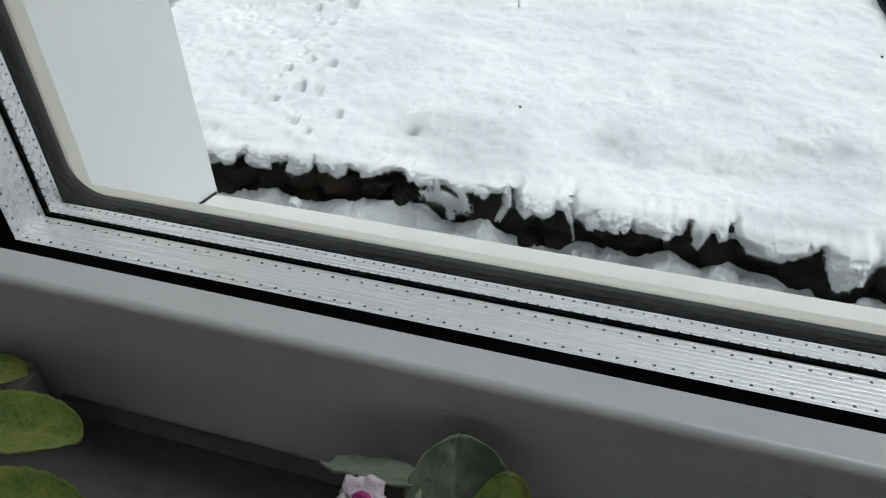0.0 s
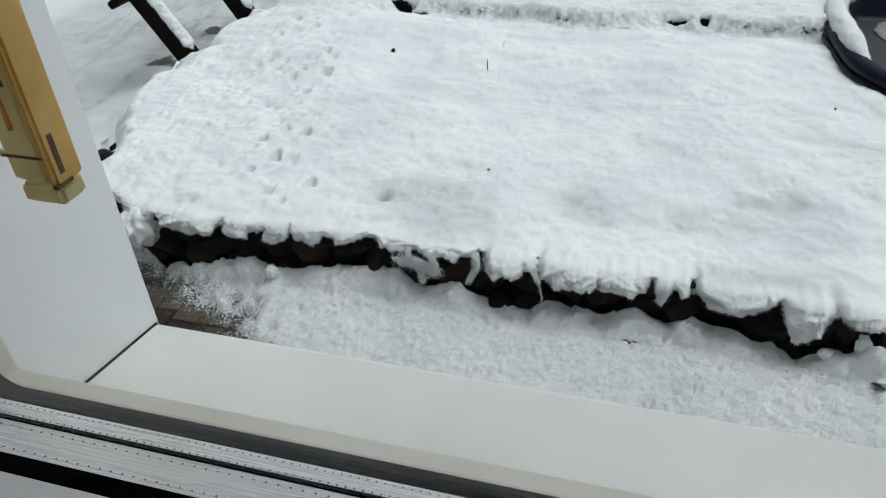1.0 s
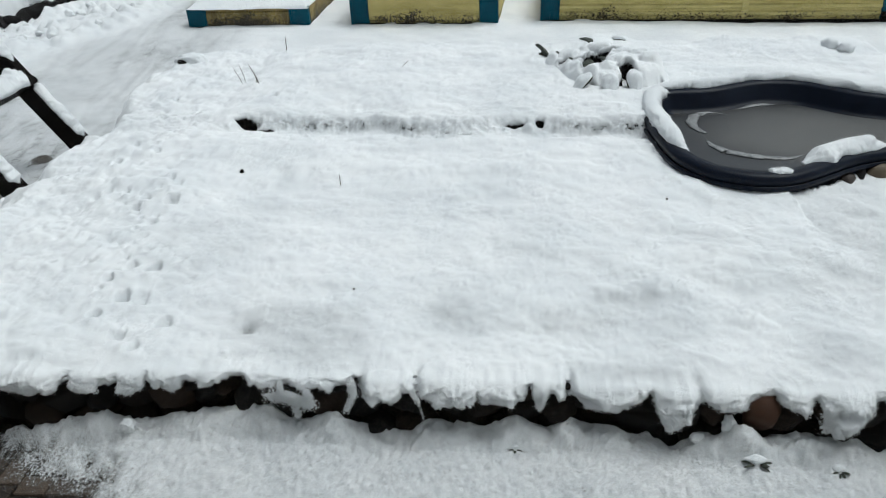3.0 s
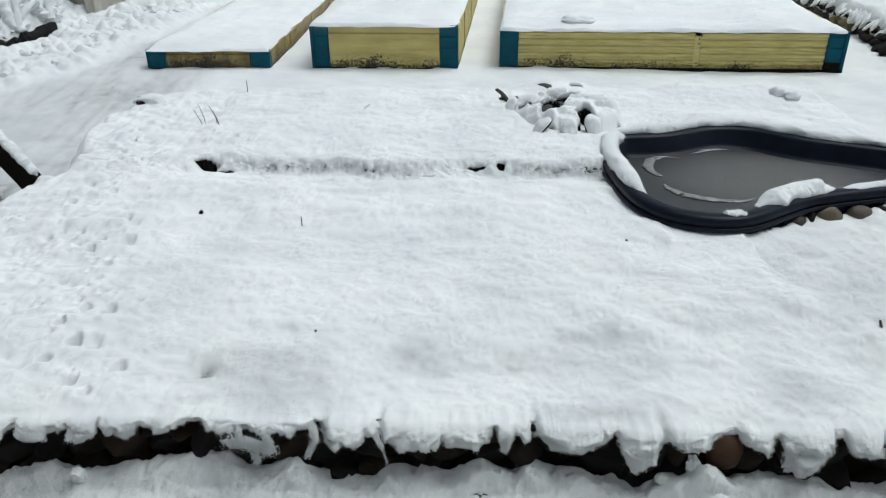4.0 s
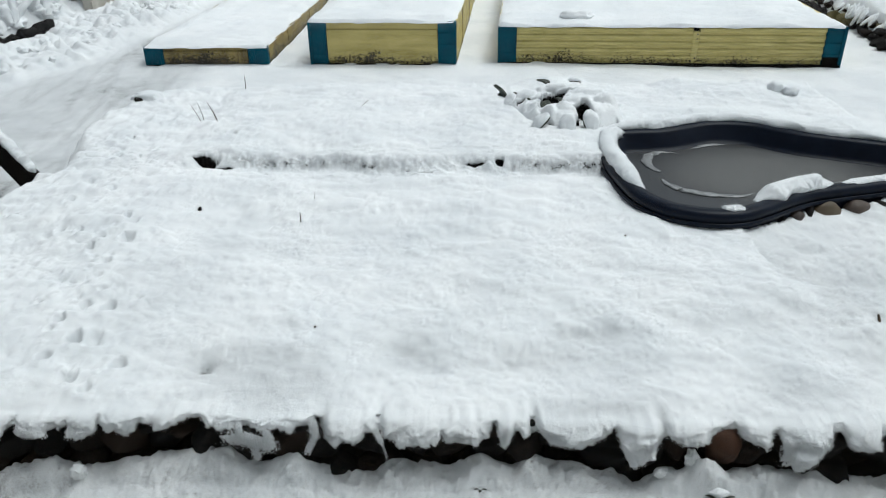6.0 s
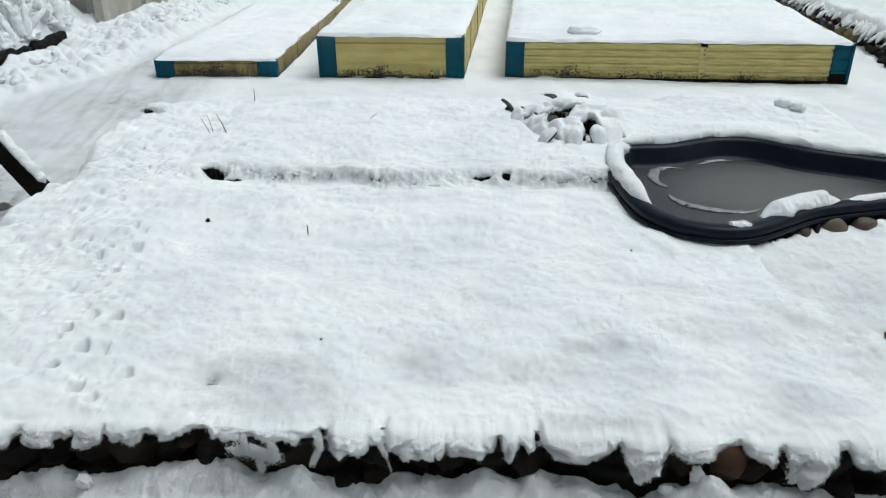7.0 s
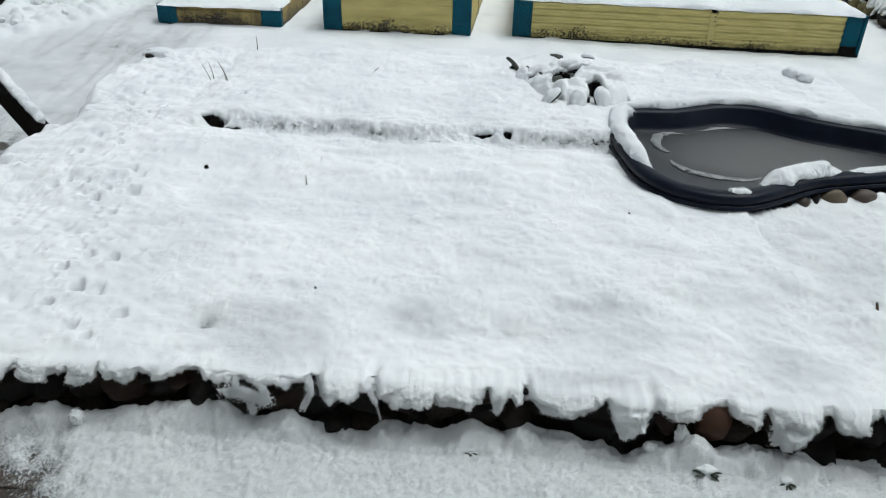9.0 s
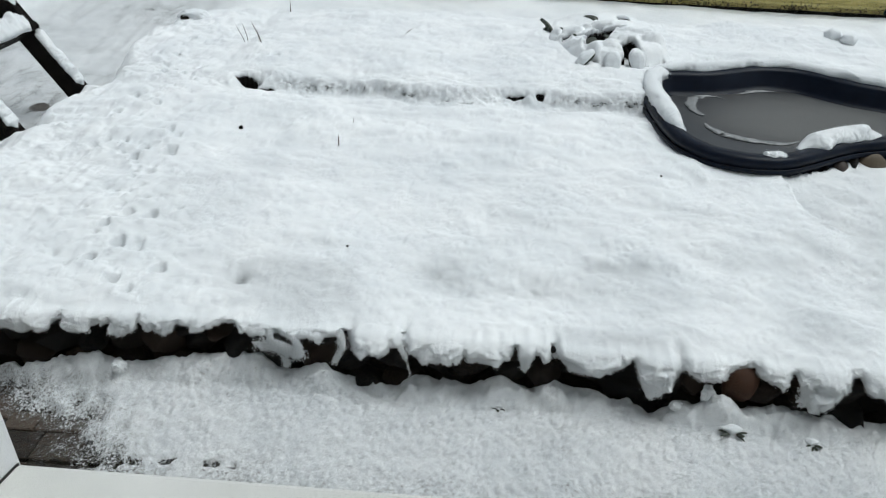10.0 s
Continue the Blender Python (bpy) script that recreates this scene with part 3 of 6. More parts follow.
# low ground toned greyer; dark line painted along the step for its shade
thin += 0.12 * low + 0.3 * gauss(X, Y, 1.615, 2.99, 0.025) + 0.75 * np.exp(-((X - step_x - 0.008) / 0.012) ** 2) * smooth(2.95, 2.65, Y) * np.clip(0.4 + 2 * fbm(X, Y, 9, 2, 67), 0, 1)
# banks to the path on the left, at the back and on the right
inl = smooth(-0.20, 0.20, X - np.interp(Y, EDGE_Y, EDGE_X) + 0.22 * fbm(X, Y, 3.0, 4, 83))
inb = smooth(6.25, 5.98, Y + 0.12 * fbm(X, Y, 1.8, 3, 85))
inr = smooth(3.2, 2.9, X)
inside = inl * inb * inr
Z = base_z(X, Y) - 0.06 + (Z - base_z(X, Y) + 0.06) * inside
Z += 0.10 * np.abs(fbm(X, Y, 5, 3, 87)) * (inl * (1 - inl) * 4) + 0.032 * np.abs(fbm(X, Y, 7, 3, 88)) * inl * smooth(-1.3, -1.9, X)
# hollow that holds the pond
rimx, rimy = np.array(RIM).T
ang = np.arctan2(Y - 4.25, X - 1.9)
order = np.argsort(np.arctan2(rimy - 4.25, rimx - 1.9))
ra_ = np.arctan2(rimy - 4.25, rimx - 1.9)[order]
rr_ = np.hypot(rimx - 1.9, rimy - 4.25)[order]
reach = np.interp(ang, np.concatenate([ra_ - 2 * math.pi, ra_, ra_ + 2 * math.pi]), np.tile(rr_, 3))
Z -= 0.5 * smooth(0.0, -0.06, np.hypot(X - 1.9, Y - 4.25) - reach + 0.02)
Z -= 0.022 * np.exp(-((np.hypot(X - 1.9, Y - 4.25) - reach - 0.03) / 0.09) ** 2) * smooth(4.4, 4.0, Y)
LAWN_TOP = Z.copy()


def lawn_top(x, y):
    """Height of the snow on the lawn."""
    c = int(np.abs(lx - x).argmin())
    return float(LAWN_TOP[int(np.abs(lv + float(front_y(np.array([x]))[0]) - y).argmin()), c])


# lip rows
D = np.maximum(lip_drop(lx) - 0.004, 0.010) * smooth(-2.5, -2.25, lx)
notch = sum(deep * np.exp(-np.abs((lx - c) / w) ** 2.5) for c, w, deep in ((-1.42, 0.05, 0.025), (-0.93, 0.04, 0.02), (-0.335, 0.03, 0.05), (-0.13, 0.018, 0.05), (0.405, 0.016, 0.06), (0.83, 0.022, 0.045), (1.06, 0.08, 0.025)))
fade = np.exp(-V / 0.05) * (Y - front_y(X) < 0.2)
Z -= 0.5 * notch[None, :] * fade
zt, y0 = Z[0], Y[0] - 0.03 - 0.25 * np.maximum(D - 0.05, 0) + 0.9 * notch
R = np.minimum(0.045 + 0.015 * value_noise(lx * 6, lx * 0, 91), D * 0.9)
rows = []
for a in np.linspace(0.08, 1.75, 16):
    rows.append((y0 - R * np.sin(a) * 1.15, zt - R * (1 - np.cos(a))))
for q in np.linspace(0.05, 1.0, 22):
    low_z = zt - R * (1 - np.cos(1.75))
    zz = low_z + (zt - D - low_z) * q
    rows.append((y0 - R * 1.1 + 0.02 * q - 0.012 * np.sin(q * 3), np.minimum(zz, low_z)))
rows.append((y0 + 0.0, zt - D + 0.004))
rows.append((y0 + 0.09, zt - D * 0.7))
LX = np.stack([lx] * len(rows))
LY, LZ = np.stack([r[0] for r in rows]), np.stack([r[1] for r in rows])
fr_ = fbm(LX * 0.8, LZ * 1.5 + LY * 0.4, 20, 3, 93)
fr2 = fbm(LX, LZ + 0.6 * LY, 75, 3, 95, 0.65)
ramp_in = np.minimum(1, np.arange(len(rows)) / 16)[:, None] ** 1.3
LY = LY + ramp_in * (0.034 * fr_ + 0.017 * fr2)
LX = LX + ramp_in * 0.008 * fbm(LX + 3.1, LZ + LY, 60, 3, 98)
LZ = LZ + ramp_in * (0.012 * fbm(LX, LY, 45, 3, 97) + 0.008 * fbm(LX, LZ + LY, 110, 2, 99))
LIP_PTS = np.stack([LX[12:-2], LY[12:-2], LZ[12:-2]], -1).reshape(-1, 3)
X, Y, Z = np.concatenate([LX[::-1], X]), np.concatenate([LY[::-1], Y]), np.concatenate([LZ[::-1], Z])
# lip rows are coloured greyer towards the lower edge
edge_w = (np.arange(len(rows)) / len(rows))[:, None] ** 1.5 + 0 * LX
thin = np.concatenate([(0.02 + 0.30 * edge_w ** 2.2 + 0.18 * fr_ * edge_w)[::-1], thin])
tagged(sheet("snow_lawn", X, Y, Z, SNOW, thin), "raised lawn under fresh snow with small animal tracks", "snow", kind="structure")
# soil core coloured near black so gaps between stones read as deep shade
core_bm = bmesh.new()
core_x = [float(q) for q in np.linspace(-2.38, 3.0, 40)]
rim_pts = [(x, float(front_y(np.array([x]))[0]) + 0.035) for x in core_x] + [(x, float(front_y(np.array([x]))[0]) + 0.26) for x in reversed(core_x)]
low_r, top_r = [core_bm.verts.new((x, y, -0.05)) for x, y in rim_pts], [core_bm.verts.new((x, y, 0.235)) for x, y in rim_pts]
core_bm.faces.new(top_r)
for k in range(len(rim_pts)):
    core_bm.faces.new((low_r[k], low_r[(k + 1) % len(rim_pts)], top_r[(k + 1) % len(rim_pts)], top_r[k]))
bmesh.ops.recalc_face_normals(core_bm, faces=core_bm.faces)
tagged(solo("lawn_core", core_bm, SOIL_DARK, "near-black soil core that keeps the gaps between edging stones dark", "soil", kind="structure"))

# snow dusting on the pavement, banked against the stones
FOOT = [(-2.3, 0.10), (-1.6, 0.12), (-1.4, 0.14), (-1.32, 0.17), (-1.25, 0.15), (-1.11, 0.12), (-1.0, 0.155), (-0.92, 0.175), (-0.86, 0.205), (-0.81, 0.18), (-0.76, 0.18), (-0.70, 0.215), (-0.65, 0.205), (-0.60, 0.16),
        (-0.52, 0.145), (-0.45, 0.175), (-0.41, 0.215), (-0.375, 0.15), (-0.29, 0.15), (-0.24, 0.115), (-0.14, 0.115), (-0.085, 0.18), (-0.05, 0.145), (0.0, 0.16), (0.13, 0.13), (0.21, 0.175), (0.34, 0.12), (0.41, 0.195),
        (0.46, 0.15), (0.54, 0.165), (0.65, 0.135), (0.79, 0.09), (0.84, 0.16), (0.93, 0.145), (0.965, 0.205), (1.01, 0.175), (1.06, 0.145), (1.2, 0.165), (1.32, 0.13), (1.48, 0.105), (2.4, 0.12)]
px_ = np.arange(-2.9, 2.7, 0.0075)
py_ = np.arange(0.50, 2.34, 0.0085)
X, Y = np.meshgrid(px_, py_)
yw = front_y(X) - 0.09


def dust_cover(x, y):
    """How far a place on the pavement lies inside the edge of the snow dusting."""
    bare = np.interp(y, [0.5, 1.2, 1.56, 1.69, 1.825, 1.915, 2.012, 2.12, 2.2, 2.3], [-0.86, -0.96, -1.06, -1.10, -1.22, -1.39, -1.58, -1.95, -2.25, -2.5])
    return (x - bare) / (1 + 1.6 * smooth(1.75, 2.05, y)) + 0.12 * fbm(x, y, 4, 4, 101) + 0.09 * fbm(x, y, 22, 3, 103)


foot_line = np.convolve(np.pad(np.interp(px_, *np.array(FOOT).T), 4, mode="edge"), np.ones(9) / 9, mode="valid")
foot = np.interp(X, px_, foot_line) - 0.045 + 0.014 * fbm(X, Y, 9, 3, 115) + 0.022 * fbm(X, Y, 30, 3, 117)
cover = dust_cover(X, Y)
grain = 0.011 * fbm(X, Y, 55, 3, 105, 0.75)
house_side = smooth(1.35, 1.8, Y + 0.12 * fbm(X, Y, 2, 3, 107))
thick = 0.026 * smooth(-0.06, 0.5, cover) * (0.5 + 0.5 * house_side)
Z = np.maximum(0.003 + thick + 0.8 * grain * smooth(-0.05, 0.2, cover) + 0.006 * fbm(X, Y, 12, 3, 106), 0.0025) - 0.06 * smooth(-0.26, -0.32, cover)
rise = smooth(0.62, 0.09, yw - Y) ** 1.2
steep = smooth(0.065, 0.0, yw - Y + 0.03 * fbm(X, Y, 14, 3, 119) + 0.02 * fbm(X, Y, 40, 2, 120))
bank_in = smooth(-0.05, 0.12, cover)
soft_foot = np.interp(X, px_, np.convolve(np.pad(np.interp(px_, *np.array(FOOT).T), 80, mode="edge"), np.ones(161) / 161, mode="valid")) - 0.075
Z += (soft_foot * rise + (foot - soft_foot) * steep + 0.014 * rise * fbm(X, Y, 12, 3, 109) + 0.007 * rise * fbm(X, Y, 45, 2, 110)) * bank_in
Z += 0.045 * np.exp(-np.hypot((X - 0.985) / 0.10, (Y - 2.0) / 0.045) ** 2 + 0.6 * fbm(X, Y, 12, 3, 121)) + 0.025 * np.exp(-np.hypot((X - 1.03) / 0.05, (Y - 1.965) / 0.025) ** 2)
Z -= 0.35 * smooth(0.05, 0.10, Y - yw)
seam = np.exp(-((Y - 1.69) / 0.012) ** 2) * smooth(-0.42, -0.62, X) * np.clip(fbm(X, Y, 24, 2, 117) * 4 + 0.1, 0, 1)
Z -= 0.02 * seam
hole_rows = np.clip(fbm(X, Y, 3.5, 3, 112) * 2.2 - 0.25, 0, 1)
patches = smooth(1.74, 1.58, Y + 0.05 * fbm(X, Y, 5, 3, 116)) * np.clip(0.75 + 1.6 * fbm(X, Y, 4, 3, 118), 0, 1.6)
thin = 0.10 + 0.16 * patches + 0.16 * (1 - house_side) * (0.4 + hole_rows) + 0.16 * fbm(X, Y, 15, 3, 114) + 0.10 * hole_rows + 0.85 * smooth(0.20, -0.30, cover) + 0.12 * fbm(X, Y, 6, 3, 113) + 0.6 * seam - 0.15 * rise * bank_in
PILE_X, PILE_Y, PILE_Z = px_, py_, Z.copy()


def pile_z(x, y):
    return float(PILE_Z[int(np.abs(PILE_Y - y).argmin()), int(np.abs(PILE_X - x).argmin())])


tagged(sheet("pavement_snow", X, Y, Z, SNOW_DUST, np.clip(thin, 0, 1)), "thin grainy snow dusting on the pavement", "snow", kind="structure")

# setts of the pavement
rng = random.Random(5)
paving = tagged(new("pavement"), "wet brown paving setts, partly snow-covered", "pavement", kind="structure")
part("bed", box_bm(-3.3, 2.6, 0.492, 2.3, -0.10, -0.026), SOIL, paving)
sett_meshes = {}


def sett(w, d):
    key = (round(w, 3), round(d, 3))
    if key not in sett_meshes:
        sett_meshes[key] = mesh_of("sett", box_bm(-w / 2 + 0.0035, w / 2 - 0.0035, -d / 2 + 0.0035, d / 2 - 0.0035, -0.06, 0, 0.004, 1), PAVER)
    return sett_meshes[key]


def lay(x, y, w, d):
    if y + d / 2 > float(front_y(np.array([x]))[0]) - 0.03 or not -3.3 < x < -0.7 or y < 0.5:
        return
    ob = new("sett", sett(w, d))
    ob.location = (x + w / 2, y + d / 2, rng.uniform(-0.003, 0.002))
    ob.rotation_euler = (rng.uniform(-0.012, 0.012), rng.uniform(-0.012, 0.012), rng.uniform(-0.006, 0.006))
    ob.parent = paving


# bands of mixed slabs between straight open joints
for band in range(-3, 3):
    y0 = 1.70 + 0.446 * band
    x = -3.25 + 0.06 * (band % 2)
    while x < -0.7:
        lay(x, y0 - 0.136, 0.172, 0.126)
        x += 0.172
    for cell in range(-4, 3):
        x0 = -1.642 + 0.534 * cell + 0.11 * (band % 2)
        for dx, dy, w, d in ((0, 0, 0.094, 0.175), (0, 0.175, 0.094, 0.13), (0.094, 0, 0.172, 0.13), (0.266, 0, 0.168, 0.13), (0.094, 0.13, 0.118, 0.093), (0.212, 0.13, 0.222, 0.093),
                             (0.094, 0.223, 0.172, 0.082), (0.266, 0.223, 0.168, 0.082), (0.434, 0, 0.10, 0.134), (0.434, 0.134, 0.10, 0.171)):
            lay(x0 + dx, y0 + dy, w, d)

# ---- house: wall with the window, room behind ----
WX0, WX1, WZ0, WZ1 = -0.298, 1.92, 1.30, 2.98
wall = tagged(new("wall_south"), "plastered house wall with a deep window opening", "wall", kind="structure")
part("masonry", box_bm(-6, WX0 - 0.0125, -0.03, 0.49, -0.1, 3.2), PLASTER, wall)
part("masonry", box_bm(WX1 + 0.0125, 6, -0.03, 0.49, -0.1, 3.2), PLASTER, wall)
part("masonry", box_bm(WX0, WX1, -0.03, 0.487, -0.1, WZ0), PLASTER, wall)
part("masonry", box_bm(WX0, WX1, -0.03, 0.487, WZ1, 3.2), PLASTER, wall)
tagged(solo("floor", box_bm(-6, 6, -3.8, -0.032, 0.45, 0.6), FLOOR, "laminate floor of the dim room", "floor", kind="structure"))
tagged(solo("ceiling", box_bm(-6, 6, -3.8, 0.49, 3.202, 3.35), ROOM, "painted room ceiling", "ceiling", kind="structure"))
# unseen opening in the back wall, added to throw more light onto the sash
tagged(new("wall_north"), "painted back wall of the room, with an unseen opening added for light", "wall", kind="structure")
for q in ((-6, -1.5, 0.45, 3.2), (2.1, 6, 0.45, 3.2), (-1.5, 2.1, 0.45, 1.25), (-1.5, 2.1, 2.8, 3.2)):
    part("masonry", box_bm(q[0], q[1], -4.0, -3.802, q[2], q[3]), ROOM, bpy.data.objects["wall_north"])
tagged(solo("wall_east", box_bm(5.85, 6, -3.8, -0.032, 0.602, 3.2), ROOM, "painted side wall of the room", "wall", kind="structure"))
tagged(solo("wall_west", box_bm(-6, -5.85, -3.8, -0.032, 0.602, 3.2), ROOM, "painted side wall of the room", "wall", kind="structure"))

# outer reveal lining and outer sill
reveal = tagged(new("reveal_lining"), "white plastic lining of the outer window reveal", "reveal", kind="structure")
part("side_panel", box_bm(WX0 - 0.012, WX0, 0.205, 0.497, 1.28, WZ1, 0.0015), PANEL, reveal)
part("side_panel", box_bm(WX1, WX1 + 0.012, 0.205, 0.497, 1.28, WZ1, 0.0015), PANEL, reveal)
part("head_panel", box_bm(WX0, WX1, 0.205, 0.497, WZ1 - 0.012, WZ1), PANEL, reveal)
for ob in reveal.children:
    ob.location.y = 0.0
outer = tagged(new("outer_sill"), "sloping white outer window sill", "window sill", kind="structure")
part("board", prism_bm([(0.252, 1.372), (0.252, 1.40), (0.488, 1.361), (0.4935, 1.358), (0.4935, 1.325), (0.489, 1.325), (0.486, 1.345)], "x", WX0 + 0.0015, WX1), SILL_OUT, outer)
part("joint", prism_bm([(0.255, 1.3985), (0.255, 1.402), (0.492, 1.3625), (0.492, 1.359)], "x", WX0 + 0.0004, WX0 + 0.0019), RUBBER_GREY, outer, "dark open joint")

# fixed triple-glazed window
win = tagged(new("window_1"), "white plastic window, triple glazed, cream outside with age", "window", kind="structure")
FX0, FX1, FZ0, FZ1 = -0.275, 1.90, 1.40, 2.93      # outside of the frame
GX0, GX1, GZ0, GZ1 = -0.184, 1.79, 1.553, 2.78     # sight edge at the spacers


def rail(name, section, side, mat, parent=None, label="", smooth_=False):
    """A frame rail from a section of (distance y, height above the lower sight edge), mitred round the pane."""
    bm = bmesh.new()
    def corner(q, cx, cz):
        y, hgt = q
        x = GX0 + hgt * -1 if cx == 0 else GX1 + hgt
        x = GX0 + (-1) * (-hgt) if cx == 0 else GX1 - hgt
        z = GZ0 + hgt if cz == 0 else GZ1 - hgt
        return (x, y, z)
    ends = {"bottom": ((0, 0), (1, 0)), "left": ((0, 0), (0, 1)), "top": ((0, 1), (1, 1)), "right": ((1, 0), (1, 1))}[side]
    a = [bm.verts.new(corner(q, *ends[0])) for q in section]
    b = [bm.verts.new(corner(q, *ends[1])) for q in section]
    k = len(section)
    for j in range(k):
        bm.faces.new((a[j], a[(j + 1) % k], b[(j + 1) % k], b[j]))
    bm.faces.new(a[::-1])
    bm.faces.new(b)
    bmesh.ops.recalc_face_normals(bm, faces=bm.faces)
    return part(name, bm, mat, parent or win, label, smooth_)


def arc(cy, cz, r, a0, a1, n=6):
    return [(cy + r * math.cos(radians(a)), cz + r * math.sin(radians(a))) for a in np.linspace(a0, a1, n)]


BEAD = [(0.1700, -0.0068), (0.1700, 0.0125)] + arc(0.1560, 0.0078, 0.0048, 84, 178, 24) + [(0.1511, -0.0068)]
FRAME_IN = [(0.172, -0.0072), (0.1513, -0.0072), (0.1508, -0.0078), (0.1508, -0.06), (0.1522, -0.0775), (0.172, -0.079)]
GASKET_IN = [(0.1888, -0.004), (0.1888, 0.0002), (0.1875, 0.0020), (0.1760, 0.0118), (0.1703, 0.0122), (0.1703, -0.004)]


def ribbed(y0, y1, top, ribs, depth):
    """A bar's section with fine grooves along its upper side."""
    out_, w_ = [(y0, -0.010), (y0, top)], (y1 - y0) / (2 * ribs + 1)
    for q in range(ribs):
        a = y0 + w_ * (2 * q + 1)
        out_ += [(a, top), (a + 0.2 * w_, top - depth), (a + 0.8 * w_, top - depth), (a + w_, top)]
    return out_ + [(y1, top), (y1, -0.010)]


SPACER_A = ribbed(0.1846, 0.2065, 0.0, 8, 0.00005)
SEAL = [(0.2068, -0.010), (0.2068, 0.0012), (0.2094, 0.0012), (0.2094, -0.010)]
SPACER_B = ribbed(0.2097, 0.2212, -0.001, 5, 0.00010)
GASKET_DARK = [(0.2235, -0.012), (0.2235, -0.0005), (0.2250, 0.0016), (0.2268, 0.0022), (0.2285, 0.0020), (0.2285, -0.012)]
GASKET_OUT = [(0.2288, -0.012), (0.2288, 0.0024), (0.2305, 0.0044), (0.2325, 0.0046), (0.2345, 0.0036), (0.2345, -0.012)]
FRAME_OUT = [(0.2348, -0.012), (0.2348, 0.0036), (0.2370, 0.0034), (0.2580, -0.010), (0.2610, -0.014), (0.2610, -0.085), (0.2348, -0.085)]
FRAME_CORE = [(0.1680, -0.155), (0.1680, -0.0165), (0.2324, -0.0165), (0.2324, -0.155)]

BEAD, FRAME_IN, GASKET_IN = ([(y - 0.0045, hh) for y, hh in q] for q in (BEAD, FRAME_IN, GASKET_IN))
GASKET_DARK, GASKET_OUT, FRAME_OUT = ([(y - 0.002, hh - 0.0036) for y, hh in q] for q in (GASKET_DARK, GASKET_OUT, FRAME_OUT))


def rounded_loop(name, section, radius, mat, label):
    """A gasket that runs round the pane in one piece with rounded corners."""
    bm, rings = bmesh.new(), []
    for cx, cz, a0 in ((GX0, GZ0, 180), (GX1, GZ0, 270), (GX1, GZ1, 0), (GX0, GZ1, 90)):
        ox, oz = (GX0 + radius if cx == GX0 else GX1 - radius), (GZ0 + radius if cz == GZ0 else GZ1 - radius)
        for a in np.linspace(a0, a0 + 90, 9):
            ux, uz = math.cos(radians(a)), math.sin(radians(a))
            rings.append([bm.verts.new((ox + ux * (radius - hh), y, oz + uz * (radius - hh))) for y, hh in section])
    k = len(section)
    for a, b in zip(rings, rings[1:] + rings[:1]):
        for j in range(k):
            bm.faces.new((a[j], a[(j + 1) % k], b[(j + 1) % k], b[j]))
    bmesh.ops.recalc_face_normals(bm, faces=bm.faces)
    return part(name, bm, mat, win, label)


rounded_loop("outer_gasket", GASKET_DARK, 0.018, RUBBER, "black rubber gasket with rounded corners")
rounded_loop("outer_gasket", GASKET_OUT, 0.020, RUBBER_GREY, "grey rubber gasket with rounded corners")
for side in ("bottom", "left", "top", "right"):
    rail("glazing_bead", BEAD, side, PVC, smooth_=False)
    rail("frame_rail", FRAME_IN, side, PVC)
    rail("inner_gasket", GASKET_IN, side, RUBBER, label="black rubber gasket")
    sp = rail("spacer_bar", SPACER_A, side, ALU, label="perforated bright aluminium spacer bar")
    rail("pane_seal", SEAL, side, RUBBER)
    sp2 = rail("spacer_bar", SPACER_B, side, ALU, label="perforated bright aluminium spacer bar")
    rail("outer_frame", FRAME_OUT, side, PVC_AGED, label="cream aged outer frame face")
    rail("frame_core", FRAME_CORE, side, PVC)
    # rows of punched holes along the two spacers
    for bar, ys, step_, wide, lift in ((sp, (0.1880, 0.2030), 0.0076, 0.0014, 0.0), (sp2, (0.2118, 0.2190), 0.0052, 0.0012, -0.001)):
        bm = bmesh.new()
        for yq in ys:
            along = np.arange(GX0 + 0.004, min(GX1, 0.75), step_) if side == "bottom" else np.arange(GZ0 + 0.004, min(GZ1, 2.0), step_)
            if side in ("top", "right"):
                continue
            for s_ in along:
                c = [(s_ - wide / 2, yq - 0.0004), (s_ + wide / 2, yq - 0.0004), (s_ + wide / 2 * 0.7, yq + 0.0005), (s_ - wide / 2 * 0.7, yq + 0.0005)]
                low, high = lift - 0.0004, lift + 0.0003
                pts = [((p, q, GZ0 + hh) if side == "bottom" else (GX0 + hh, q, p)) for hh in (low, high) for p, q in c]
                v = [bm.verts.new(p) for p in pts]
                for f in ((4, 5, 6, 7), (0, 1, 5, 4), (1, 2, 6, 5), (2, 3, 7, 6), (3, 0, 4, 7)):
                    bm.faces.new([v[k] for k in f])
        if len(bm.verts):
            bmesh.ops.recalc_face_normals(bm, faces=bm.faces)
            tagged(part("perforation", bm, HOLE, bar), kind="stuff")
        else:
            bm.free()
for yq in (0.1905, 0.2081, 0.2256):
    pane = part("pane", box_bm(GX0 - 0.004, GX1 + 0.004, yq - 0.0012, yq + 0.0012, GZ0 - 0.008, GZ1 + 0.008), GLASS, win, "clear glass pane")
    pane.visible_shadow = False
    if yq != 0.2081:
        pane.location.y = -0.0069 if yq < 0.2 else -0.0018
# inner niche and sill board
niche = tagged(new("inner_reveal"), "white painted inner window niche", "reveal", kind="structure")
part("side_panel", box_bm(FX0 - 0.02, -0.262, -0.03, 0.1455, 1.47, WZ1), ROOM, niche)
part("side_panel", box_bm(1.875, FX1 + 0.02, -0.03, 0.1455, 1.47, WZ1), ROOM, niche)
part("head_panel", box_bm(FX0, FX1, -0.03, 0.1455, 2.91, WZ1), ROOM, niche)
